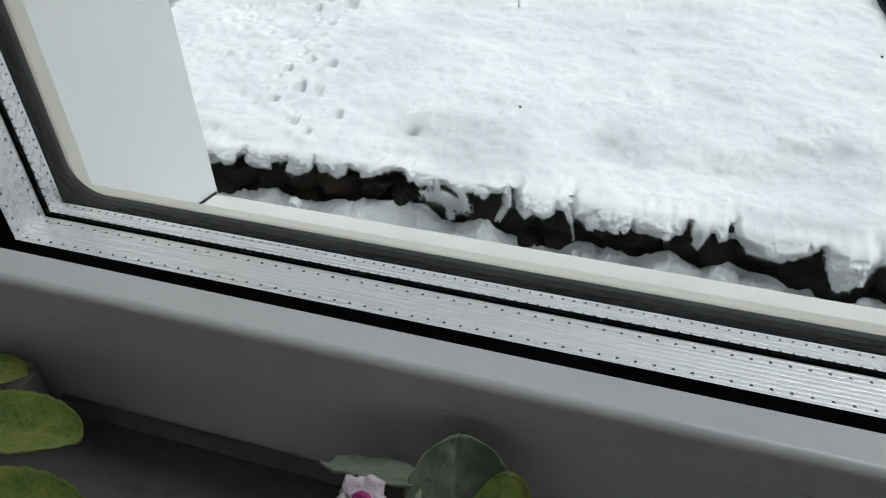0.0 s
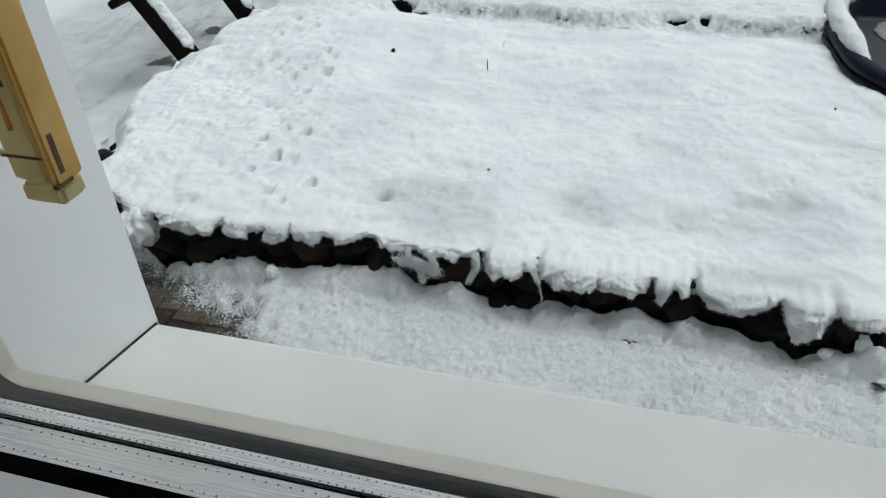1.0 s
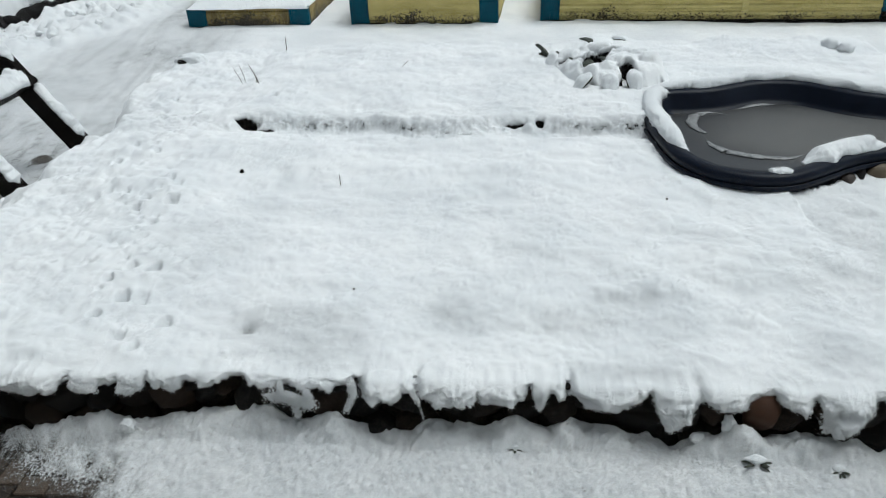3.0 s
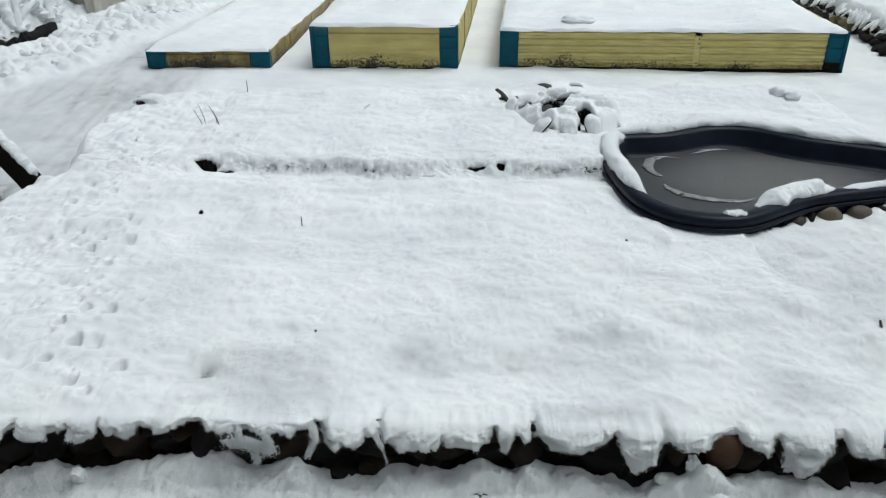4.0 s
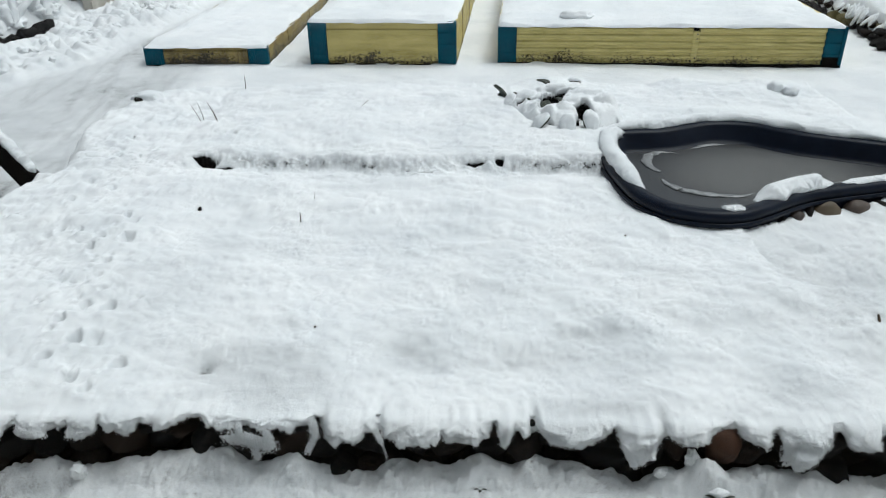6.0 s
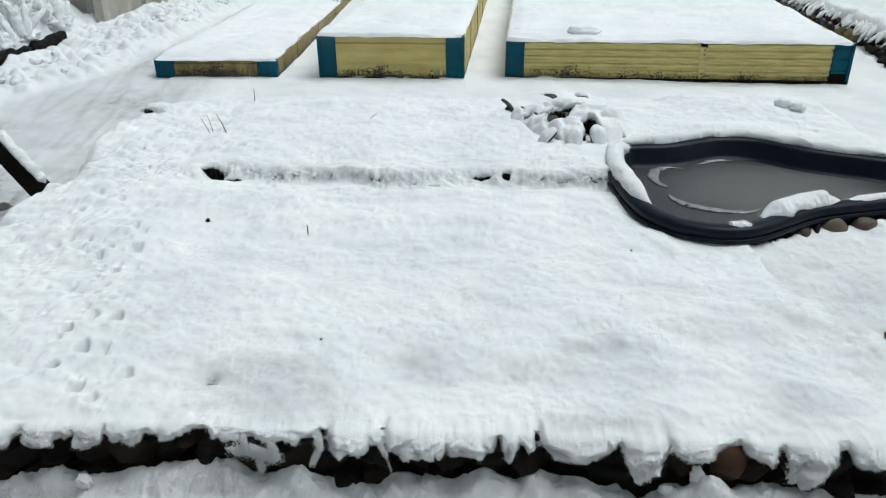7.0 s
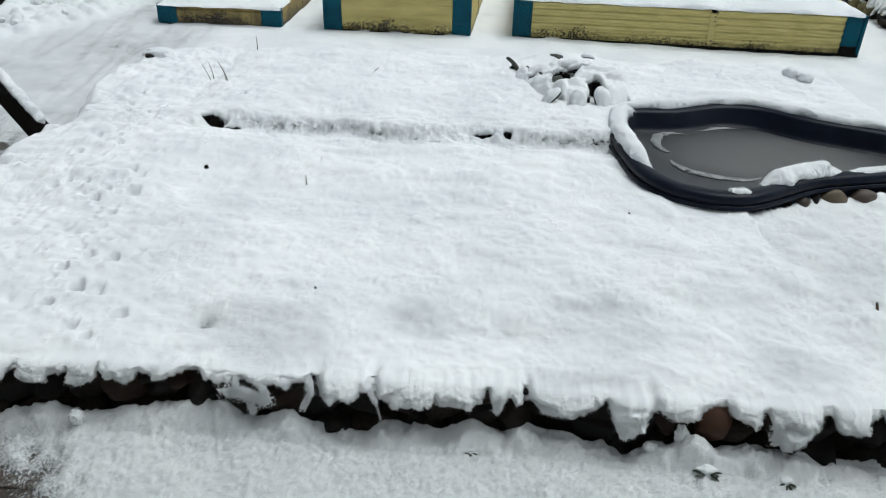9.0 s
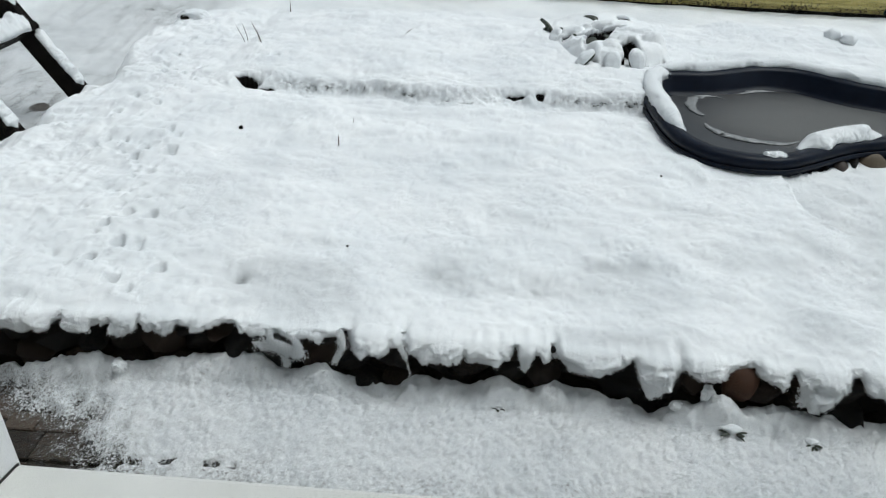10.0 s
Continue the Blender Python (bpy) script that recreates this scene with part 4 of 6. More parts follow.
part("filler", box_bm(FX0 - 0.023, FX1 + 0.02, -0.028, 0.25, WZ0, 1.402), PLASTER, niche)
sillb = solo("inner_sill", box_bm(-0.262, 1.875, -0.075, 0.1460, 1.452, 1.480, 0.004), SILL, "grey-brown inner window sill board", "window sill", kind="structure")
solo("sill_trim", prism_bm([(0.1461, 1.4805), (0.1461, 1.4865), (0.1435, 1.4855), (0.1405, 1.4805)], "x", -0.150, 1.8), TRIM, "narrow sealing strip along the sill", "trim", kind="structure")
bm = box_bm(-0.215, -0.152, 0.120, 0.1450, 1.4805, 1.515, 0.006, 3)
cap = solo("plastic_block", bm, PVC, "small white plastic mounting block with a dark screw hole", "block", smooth=False)
part("screw_hole", blob_bm((0.003, 0.002, 0.006), 0.1, 2, 3, 2, at=(-0.1525, 0.1185, 1.500)), INK, cap)

# ---- window thermometer outside the pane ----
th = thing("thermometer", "yellowed plastic window thermometer with an orange column", "thermometer", (-0.166, 0.305, 1.655))
part("body", box_bm(-0.016, 0.013, -0.003, 0.013, 0.012, 0.235, 0.003, 2), OLDPLASTIC, th)
part("side_shell", box_bm(0.0132, 0.0185, -0.0035, 0.022, 0.010, 0.237, 0.0022, 2), AMBER, th, "amber side rim")
part("foot_cap", box_bm(-0.0145, 0.0180, -0.0028, 0.0205, -0.004, 0.0098, 0.003, 3), OLDPLASTIC, th)
part("tube", tube_bm([(0.0, -0.0036, 0.05), (0.0, -0.0036, 0.22)], 0.0017, 8), ORANGE, th, "orange liquid column", True)
for k in range(9):
    part("scale_mark", box_bm(-0.009 + 0.013 * (k % 2), -0.0055 + 0.013 * (k % 2), -0.0034, -0.003, 0.060 + 0.018 * k, 0.0625 + 0.018 * k + 0.002 * (k % 3)), INK, th)
part("crack", box_bm(-0.0165, 0.0135, -0.0036, -0.003, 0.030, 0.0318), RUST, th)
part("stain", box_bm(0.0186, 0.019, 0.002, 0.006, 0.018, 0.045, 0.0), RUST, th)
part("stain", box_bm(0.0150, 0.0192, -0.0042, 0.010, 0.0098, 0.0125, 0.0), RUST, th)
part("bracket", tube_bm([(-0.016, 0.004, 0.028), (-0.035, 0.000, 0.030), (-0.055, -0.020, 0.029), (-0.0715, -0.040, 0.027)], [0.0022, 0.0026, 0.0026, 0.003], 8), OLDPLASTIC, th, "", True)
part("mounting_plate", box_bm(-0.076, -0.0715, -0.053, -0.033, 0.0, 0.055, 0.001), OLDPLASTIC, th)

# ---- houseplants on the sill ----
def leaf_bm(length, width, curl=0.25, cup=0.2, wave=0.06, seed=0, nu=30, nv=16):
    """A rounded, veined, slightly scalloped leaf with a thickness; it grows along +y from its stalk."""
    bm = bmesh.new()
    top, bot = [], []
    for i in range(nu + 1):
        u = i / nu
        half = width / 2 * (math.sin(math.pi * min(1, u * 0.90 + 0.06)) ** 0.5) * (1 + 0.022 * math.sin(u * 44 + seed) + 0.012 * math.sin(u * 97 + 2 * seed))
        ra, rb = [], []
        for j in range(nv + 1):
            s = 2 * j / nv - 1
            vein = 1.7 * (0.0011 * abs(math.cos(13 * u - 4.5 * abs(s))) ** 0.5 * (1 - 0.6 * abs(s)) - 0.0012 * math.exp(-(s * 12) ** 2)) * width / 0.043
            z = -curl * length * u * u + cup * width * s * s * 0.5 + wave * width * 0.25 * math.sin(u * 11 + seed) * abs(s) + vein
            ra.append(bm.verts.new((s * half, u * length, z)))
            rb.append(bm.verts.new((s * half * 0.99, u * length, z - 0.0011)))
        top.append(ra), bot.append(rb)
    for g, flip in ((top, False), (bot, True)):
        for i in range(nu):
            for j in range(nv):
                q = (g[i][j], g[i][j + 1], g[i + 1][j + 1], g[i + 1][j])
                bm.faces.new(q[::-1] if flip else q)
    for i in range(nu):
        bm.faces.new((top[i][0], top[i + 1][0], bot[i + 1][0], bot[i][0]))
        bm.faces.new((top[i + 1][nv], top[i][nv], bot[i][nv], bot[i + 1][nv]))
    for j in range(nv):
        bm.faces.new((top[nu][j], top[nu][j + 1], bot[nu][j + 1], bot[nu][j]))
        bm.faces.new((top[0][j + 1], top[0][j], bot[0][j], bot[0][j + 1]))
    return bm


def pot(parent, r=0.036, hgt=0.05):
    bm = bmesh.new()
    prof = [(r * 0.7, 0), (r * 0.95, hgt * 0.85), (r * 1.06, hgt * 0.85), (r * 1.08, hgt), (r * 0.97, hgt), (r * 0.93, hgt * 0.8), (0.001, hgt * 0.8)]
    rings = [[bm.verts.new((p * math.cos(a), p * math.sin(a), z)) for a in np.linspace(0, 2 * math.pi, 24, endpoint=False)] for p, z in prof]
    for a, b in zip(rings, rings[1:]):
        for j in range(24):
            bm.faces.new((a[j], a[(j + 1) % 24], b[(j + 1) % 24], b[j]))
    bm.faces.new(rings[0][::-1])
    part("pot", bm, POT, parent, "small brown flowerpot", True)
    part("soil", blob_bm((r * 0.9, r * 0.9, 0.006), 0.3, 4, 7, 2, at=(0, 0, hgt * 0.78)), SOIL, parent)


def leaf(parent, base_at, turn, rise, length, width, mat, seed, roll_=0, curl=0.25, cup=0.2):
    ob = part("leaf", leaf_bm(length, width, curl, cup, 0.06, seed), mat, parent, "", True)
    ob.matrix_basis = Matrix.Translation(base_at) @ pose(0, 0, 0, 0, 0, turn) @ pose(0, 0, 0, rise, 0, 0) @ pose(0, 0, 0, 0, roll_, 0)
    stem_from = Vector((0, 0, 0.042))
    part("stalk", tube_bm([stem_from, (stem_from + Vector(base_at)) / 2 + Vector((0, 0, 0.004)), Vector(base_at)], 0.0016, 6), LEAF, parent, "", True)


va = thing("african_violet", "african violet with grey-green leaves and a pink-white bloom, on the sill", "houseplant", (0.066, 0.086, 1.470))
pot(va, 0.034, 0.045)
leaf(va, (0.010, 0.027, 0.041), 12, 66, 0.045, 0.043, LEAF, 1, 10, 0.06, 0.3)
leaf(va, (0.024, 0.012, 0.052), -14, 50, 0.036, 0.024, LEAF_Y, 2, 20, 0.2, 0.3)
leaf(va, (-0.006, 0.030, 0.066), 78, -10, 0.044, 0.030, LEAF, 3, 38, 0.10, 0.15)
leaf(va, (-0.024, 0.0, 0.048), 92, 12, 0.040, 0.034, LEAF, 4)
leaf(va, (0.015, -0.018, 0.046), 205, 6, 0.045, 0.038, LEAF, 5)
leaf(va, (-0.015, -0.02, 0.046), 160, 5, 0.045, 0.038, LEAF, 6)
fl = part("flower", blob_bm((0.004, 0.003, 0.004), 0.2, 2, 5, 2, at=(-0.022, 0.014, 0.074)), PETAL_PINK, va, "pink-eyed white bloom", True)
for k in range(5):
    a = 2 * math.pi * k / 5
    pb = part("petal", blob_bm((0.0052, 0.0046, 0.0010), 0.45, 1.6, 20 + k, 3), PETAL, fl, "", True)
    pb.matrix_basis = Matrix.Translation((-0.022, 0.014, 0.074)) @ pose(0, 0, 0, 30, 0, 0) @ Matrix.Translation((0.0055 * math.cos(a), 0.0050 * math.sin(a), -0.001))
part("stalk", tube_bm([(0, 0, 0.042), (-0.012, 0.008, 0.060), (-0.022, 0.014, 0.074)], 0.001, 6), LEAF, va, "", True)

vb = thing("african_violet", "african violet with yellowing bright green leaves, on the sill", "houseplant", (-0.150, 0.062, 1.482))
pot(vb, 0.034, 0.042)
leaf(vb, (0.0, 0.034, 0.041), -80, 8, 0.056, 0.033, LEAF_Y, 11, 0, 0.2, 0.3)
leaf(vb, (0.024, -0.005, 0.042), -74, 8, 0.060, 0.032, LEAF_Y, 12, 8, 0.2, 0.35)
leaf(vb, (-0.035, 0.046, 0.041), -61, 8, 0.046, 0.026, LEAF_Y, 13, 0, 0.2, 0.3)
leaf(vb, (0.022, -0.016, 0.040), -100, 4, 0.052, 0.042, LEAF_Y, 17, 6, 0.25, 0.3)
leaf(vb, (-0.018, 0.012, 0.046), 55, 18, 0.046, 0.038, LEAF, 14)
leaf(vb, (0.0, -0.022, 0.044), 180, 10, 0.046, 0.038, LEAF, 15)
leaf(vb, (-0.02, -0.01, 0.044), 120, 10, 0.046, 0.038, LEAF, 16)

# ---- stone edging of the raised lawn ----
edging = tagged(new("stone_edging"), "low dry-laid edging of dark wet field stones", "stone wall", kind="structure")


def split_stone(seed, count=13):
    """A broken field stone: a hull of few faces with worn edges and a rough skin."""
    rnd, bm = random.Random(seed), bmesh.new()
    for _ in range(count):
        p = Vector((rnd.uniform(-1, 1), rnd.uniform(-1, 1), rnd.uniform(-1, 1)))
        bm.verts.new(p / max(abs(p.x), abs(p.y), abs(p.z)) * rnd.uniform(0.82, 1.0) * Vector((1, 1, 1)).length / (1 + 0.72 * p.length / max(abs(p.x), abs(p.y), abs(p.z))) * 1.05)
    hull = bmesh.ops.convex_hull(bm, input=bm.verts)
    bmesh.ops.delete(bm, geom=[q for q in hull["geom_interior"] if isinstance(q, bmesh.types.BMVert)], context="VERTS")
    bmesh.ops.dissolve_limit(bm, angle_limit=0.2, verts=bm.verts, edges=bm.edges)
    bmesh.ops.bevel(bm, geom=list(bm.edges), offset=0.09, segments=2, affect="EDGES", profile=0.6)
    bmesh.ops.triangulate(bm, faces=bm.faces)
    for v in bm.verts:
        v.co *= 1 + 0.06 * noise.noise(v.co * 3 + Vector((seed, 0, 0)))
    return bm


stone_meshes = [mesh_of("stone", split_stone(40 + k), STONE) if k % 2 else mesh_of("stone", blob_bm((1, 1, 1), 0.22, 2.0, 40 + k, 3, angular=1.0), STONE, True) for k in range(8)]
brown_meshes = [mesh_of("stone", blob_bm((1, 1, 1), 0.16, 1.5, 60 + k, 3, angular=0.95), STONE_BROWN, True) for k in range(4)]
red_mesh = mesh_of("stone", blob_bm((1, 1, 1), 0.12, 1.6, 77, 3, angular=0.9), STONE_RED, True)
rng = random.Random(11)


def place_stone(parent, x, y, z, sx, sy, sz, me, name="stone"):
    ob = new(name, me)
    ob.location, ob.scale = (x, y, z), (sx, sy, sz)
    ob.rotation_euler = (rng.uniform(-0.2, 0.2), rng.uniform(-0.25, 0.25), rng.uniform(-0.4, 0.4))
    ob.parent = parent
    return ob


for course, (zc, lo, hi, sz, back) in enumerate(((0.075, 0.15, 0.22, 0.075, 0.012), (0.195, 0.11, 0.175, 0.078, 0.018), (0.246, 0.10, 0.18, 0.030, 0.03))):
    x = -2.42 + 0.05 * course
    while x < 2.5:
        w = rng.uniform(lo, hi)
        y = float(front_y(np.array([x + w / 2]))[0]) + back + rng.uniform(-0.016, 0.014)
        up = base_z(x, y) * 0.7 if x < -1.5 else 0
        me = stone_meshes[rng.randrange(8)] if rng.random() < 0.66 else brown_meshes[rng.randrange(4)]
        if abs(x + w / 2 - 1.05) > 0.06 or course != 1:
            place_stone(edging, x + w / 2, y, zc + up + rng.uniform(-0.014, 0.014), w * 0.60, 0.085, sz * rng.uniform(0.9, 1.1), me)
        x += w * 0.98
place_stone(edging, 1.05, 2.085, 0.215, 0.076, 0.07, 0.075, red_mesh)

# snow clinging to stones and lumps on the pavement
def snow_lump(x, y, z, sx, sy, sz, seed, label="loose lump of snow against the stones"):
    me = mesh_of("snow_lump", blob_bm((sx, sy, sz), 0.35, 2.6, seed, 4), SNOW, True)
    ob = tagged(new("snow_lump", me), label, "snow", "snow lumps at the edging")
    ob.location = (x, y, z)
    return ob


snow_lump(-1.795, 2.10, 0.225, 0.075, 0.075, 0.085, 131, "snow-capped stone at the end of the edging")
for x, y, a, b, c, seed in ((-1.18, 2.045, 0.028, 0.024, 0.028, 133), (0.845, 2.035, 0.026, 0.02, 0.018, 135), (0.945, 2.045, 0.022, 0.02, 0.04, 136)):
    snow_lump(x, y, pile_z(x, y) + 0.25 * c, a, b, c, seed)

# ---- twigs and stubs sticking out of the snow ----
def twig(x, y, hgt, lean, turn, r=0.004, label="thin bare brown twig sticking out of the snow"):
    z = lawn_top(x, y) - 0.03
    top = (x + lean * math.cos(turn), y + lean * math.sin(turn), z + hgt + 0.03)
    mid = (x + lean * 0.4 * math.cos(turn) + 0.006, y + lean * 0.4 * math.sin(turn), z + hgt * 0.55)
    return solo("twig", tube_bm([(x, y, z), mid, top], [r, r * 0.8, r * 0.5], 6), TWIG, label, "twig", "twigs in the snow", smooth=True)


twig(-1.485, 5.05, 0.125, 0.09, 2.6)
twig(-1.53, 5.10, 0.09, 0.02, 1.9, 0.0025)
twig(-1.655, 5.20, 0.10, 0.075, 2.7, 0.003)
twig(-1.655, 5.25, 0.11, 0.045, 2.5, 0.003)
twig(-1.51, 5.88, 0.10, 0.01, 1.0)
twig(-0.66, 3.55, 0.055, 0.01, 0.5, 0.004)
twig(-0.63, 3.78, 0.03, 0.02, 0.6, 0.002)
twig(1.845, 2.635, 0.03, 0.02, 2.0, 0.009, "dark plant stub at the lawn's edge")
twig(-0.58, 5.38, 0.02, 0.10, 0.3, 0.004)
twig(-0.58, 5.33, 0.02, 0.08, 0.2, 0.003)
for k, (x, y, s) in enumerate(((-1.227, 3.73, 0.013), (0.968, 3.36, 0.006), (-0.426, 2.615, 0.005), (0.697, 4.25, 0.018), (-2.0, 4.85, 0.005))):
    solo("clod", blob_bm((s, s, s * 1.2), 0.3, 2, 200 + k, 2, at=(x, y, lawn_top(x, y) + 0.3 * s)), SOIL_DARK, "dark earthy stub poking through the snow", "clod", "clods in the snow")

# ---- frosted low plants by the pavement ----
def tuft(x, y, z, s, seed):
    t = thing("snowy_tuft", "small dark green plant under a cap of snow", "plant", (x, y, z), "plants by the pavement")
    r = random.Random(seed)
    for k in range(12):
        a = r.uniform(0, 6.28)
        ob = part("leaf", leaf_bm(s * r.uniform(0.7, 1.2), s * 0.34, 0.4, 0.2, 0.1, seed + k, 5, 4), LEAF_D, t, "", True)
        ob.matrix_basis = Matrix.Translation((0.3 * s * math.cos(a), 0.3 * s * math.sin(a), 0.005)) @ pose(0, 0, 0, 0, 0, math.degrees(a) - 90) @ pose(0, 0, 0, r.uniform(-5, 35))
    part("snow_cap", blob_bm((s * 1.2, s * 0.7, s * 0.6), 0.2, 1.8, seed, 4, at=(0, s * 0.75, s * 0.34)), SNOW, t, "", True)
    return t


tuft(1.02, 1.935, pile_z(1.02, 1.935) - 0.004, 0.032, 301)
tuft(0.222, 2.0, pile_z(0.222, 2.0) - 0.004, 0.018, 302)
tuft(1.29, 1.935, pile_z(1.29, 1.935) - 0.004, 0.02, 303)

# ---- preformed garden pond ----
def closed_curve(pts, per=10):
    p, out = [Vector(q) for q in pts], []
    k = len(p)
    for i in range(k):
        a, b, c, d = p[i - 1], p[i], p[(i + 1) % k], p[(i + 2) % k]
        for s in range(per):
            t = s / per
            out.append(0.5 * (2 * b + (c - a) * t + (2 * a - 5 * b + 4 * c - d) * t * t + (3 * b - a - 3 * c + d) * t ** 3))
    return out


rim = closed_curve(RIM, 8)
nr = len(rim)
normals = []
for k in range(nr):
    d = (rim[(k + 1) % nr] - rim[k - 1]).normalized()
    normals.append(Vector((-d.y, d.x)))
mid_c = sum(rim, Vector((0, 0))) / nr
INSET = 0.04
if sum((rim[k] - mid_c).dot(normals[k]) for k in range(nr)) < 0:
    normals = [-q for q in normals]
rim = [rim[k] - normals[k] * INSET for k in range(nr)]
PZ = 0.48
pond = thing("garden_pond", "black preformed plastic garden pond, frozen over, rim edged with snow", "pond", (0, 0, 0))


def rim_loft(section, cols=None, wob=0.0, seed=0):
    """Sweeps (outwards, up) round the rim."""
    bm = bmesh.new()
    idx = range(nr) if cols is None else cols
    rings = []
    for k in idx:
        k = k % nr
        rings.append([bm.verts.new((rim[k].x + normals[k].x * o, rim[k].y + normals[k].y * o, PZ + z)) for o, z in section])
    closed = cols is None
    for i in range(len(rings) if closed else len(rings) - 1):
        a, b = rings[i], rings[(i + 1) % len(rings)]
        for j in range(len(section) - 1):
            bm.faces.new((a[j], b[j], b[j + 1], a[j + 1]))
    bmesh.ops.recalc_face_normals(bm, faces=bm.faces)
    return bm


part("shell", rim_loft([(0.03, -0.30), (0.032, -0.09), (0.036, -0.06), (0.045, -0.045), (0.045, -0.02), (0.03, -0.004), (0.0, 0.0), (-0.035, -0.004), (-0.055, -0.02), (-0.075, -0.10), (-0.10, -0.125), (-0.125, -0.13), (-0.2, -0.36)]), POND, pond, "", True)
part("rim_bead", rim_loft([(0.047, -0.055), (0.056, -0.06), (0.056, -0.075), (0.047, -0.08), (0.036, -0.075), (0.036, -0.055)]), POND, pond, "", True)


def fill_bm(inset, z, bump_=0.0):
    bm = bmesh.new()
    ring = [bm.verts.new((rim[k].x + normals[k].x * inset, rim[k].y + normals[k].y * inset, z)) for k in range(0, nr, 2)]
    bm.faces.new(ring)
    bmesh.ops.triangulate(bm, faces=bm.faces)
    bmesh.ops.recalc_face_normals(bm, faces=bm.faces)
    for f in bm.faces:
        if f.normal.z < 0:
            f.normal_flip()
    return bm


solo("pond_ice", fill_bm(-0.102, PZ - 0.128), ICE, "dark grey ice with a rough frosted middle on the pond", "ice")


def crescent(pts, radii, seed, label):
    fine_t = np.linspace(0, len(pts) - 1, 40)
    fit_xy = [np.polyval(np.polyfit(range(len(pts)), [p[a] for p in pts], min(3, len(pts) - 1)), fine_t) for a in (0, 1)]
    rad_ = np.interp(fine_t, range(len(radii)), radii)
    bm = tube_bm([(fit_xy[0][q], fit_xy[1][q], pts[0][2]) for q in range(40)], [float(q) for q in rad_], 12)
    for v in bm.verts:
        v.co.z = PZ - 0.127 + max(0, (v.co.z - (PZ - 0.127))) * 0.4
        v.co += Vector((noise.noise(v.co * 30), noise.noise(v.co * 30 + Vector((5, 0, 0))), 0)) * 0.014 + Vector((noise.noise(v.co * 90), noise.noise(v.co * 90 + Vector((7, 0, 0))), 0)) * 0.006
    return solo("ice_ridge", bm, ICE_RIDGE, label, "ice", "ice ridges on the pond", smooth=True)


wz = PZ - 0.127
crescent([(1.40, 4.40, wz), (1.365, 4.50, wz), (1.36, 4.62, wz), (1.42, 4.72, wz), (1.51, 4.755, wz), (1.60, 4.72, wz)], [0.012, 0.030, 0.036, 0.030, 0.018, 0.005], 1, "pale curved ridge of ice")
crescent([(1.385, 4.26, wz), (1.42, 4.15, wz), (1.50, 4.05, wz), (1.62, 4.00, wz), (1.76, 4.00, wz), (1.85, 4.04, wz)], [0.008, 0.028, 0.032, 0.026, 0.018, 0.005], 2, "pale curved ridge of ice")
crescent([(1.71, 4.825, wz), (1.80, 4.88, wz), (1.88, 4.905, wz), (1.97, 4.91, wz)], [0.005, 0.022, 0.018, 0.004], 3, "short pale ridge of ice")


RIM_PTS = []


def rim_snow(k0, k1, w0, w1, hgt, seed, label):
    cols = list(range(k0, k1 + 1))
    fine = np.linspace(k0, k1, len(cols) * 7)
    bm, rings = bmesh.new(), []
    for i, kf in enumerate(fine):
        k, f = int(math.floor(kf)) % nr, kf - math.floor(kf)
        p, q = rim[k].lerp(rim[(k + 1) % nr], f), normals[k].lerp(normals[(k + 1) % nr], f)
        end = min(1, 6 * min(i, len(fine) - 1 - i) / len(fine) + 0.12)
        ring = []
        for j in range(16):
            a = math.pi * j / 15
            c = (w0 + w1) / 2
            o = c + math.cos(a) * (w1 - w0) / 2 * (0.25 + 0.75 * end)
            z = math.sin(a) ** 0.7 * hgt * end - 0.012
            nv = 0.8 * noise.noise(Vector((p.x * 9 + o * 9, p.y * 9, z * 14 + seed))) + 0.30 * noise.noise(Vector((p.x * 40, p.y * 40 + o * 30, z * 50 + seed))) + 0.18 * noise.noise(Vector((p.x * 95, p.y * 95 + o * 80, z * 100 + seed)))
            ring.append(bm.verts.new((p.x + q.x * (o + 0.026 * nv), p.y + q.y * (o + 0.026 * nv), PZ + z + 0.016 * nv)))
        rings.append(ring)
    for a, b in zip(rings, rings[1:]):
        for j in range(15):
            bm.faces.new((a[j], b[j], b[j + 1], a[j + 1]))
        bm.faces.new((a[15], b[15], b[0], a[0]))
    bm.faces.new(rings[0])
    bm.faces.new(rings[-1])
    bmesh.ops.recalc_face_normals(bm, faces=bm.faces)
    RIM_PTS.extend(tuple(v.co) for v in bm.verts)
    return solo("rim_snow", bm, SNOW, label, "snow", "snow on the pond rim", smooth=True)


rim_snow(0, 62, 0.0, 0.09, 0.055, 1, "soft roll of snow on the pond's far rim")
rim_snow(136, 161, -0.080, 0.028, 0.060, 2, "thick roll of snow along the pond's side rim")
rim_snow(86, 101, -0.105, 0.02, 0.07, 3, "thick cushion of snow on the pond's near rim")
rim_snow(105, 111, -0.045, 0.01, 0.028, 4, "small crust of snow on the pond's near rim")
rim_snow(72, 86, -0.05, 0.015, 0.028, 5, "thin crust of snow on the pond's near rim")
pstones = thing("pond_stones", "rounded field stones set under the pond's near rim", "stones", (0, 0, 0), kind="structure")
ps_dark = stone_meshes
ps_brown = [mesh_of("stone", blob_bm((1, 1, 1), 0.08, 1.6, 94 + k, 3, angular=0.5), STONE_DULL, True) for k in range(2)]
ps_tan = [mesh_of("stone", blob_bm((1, 1, 1), 0.08, 1.6, 90 + k, 3, angular=0.5), STONE_TAN, True) for k in range(3)]
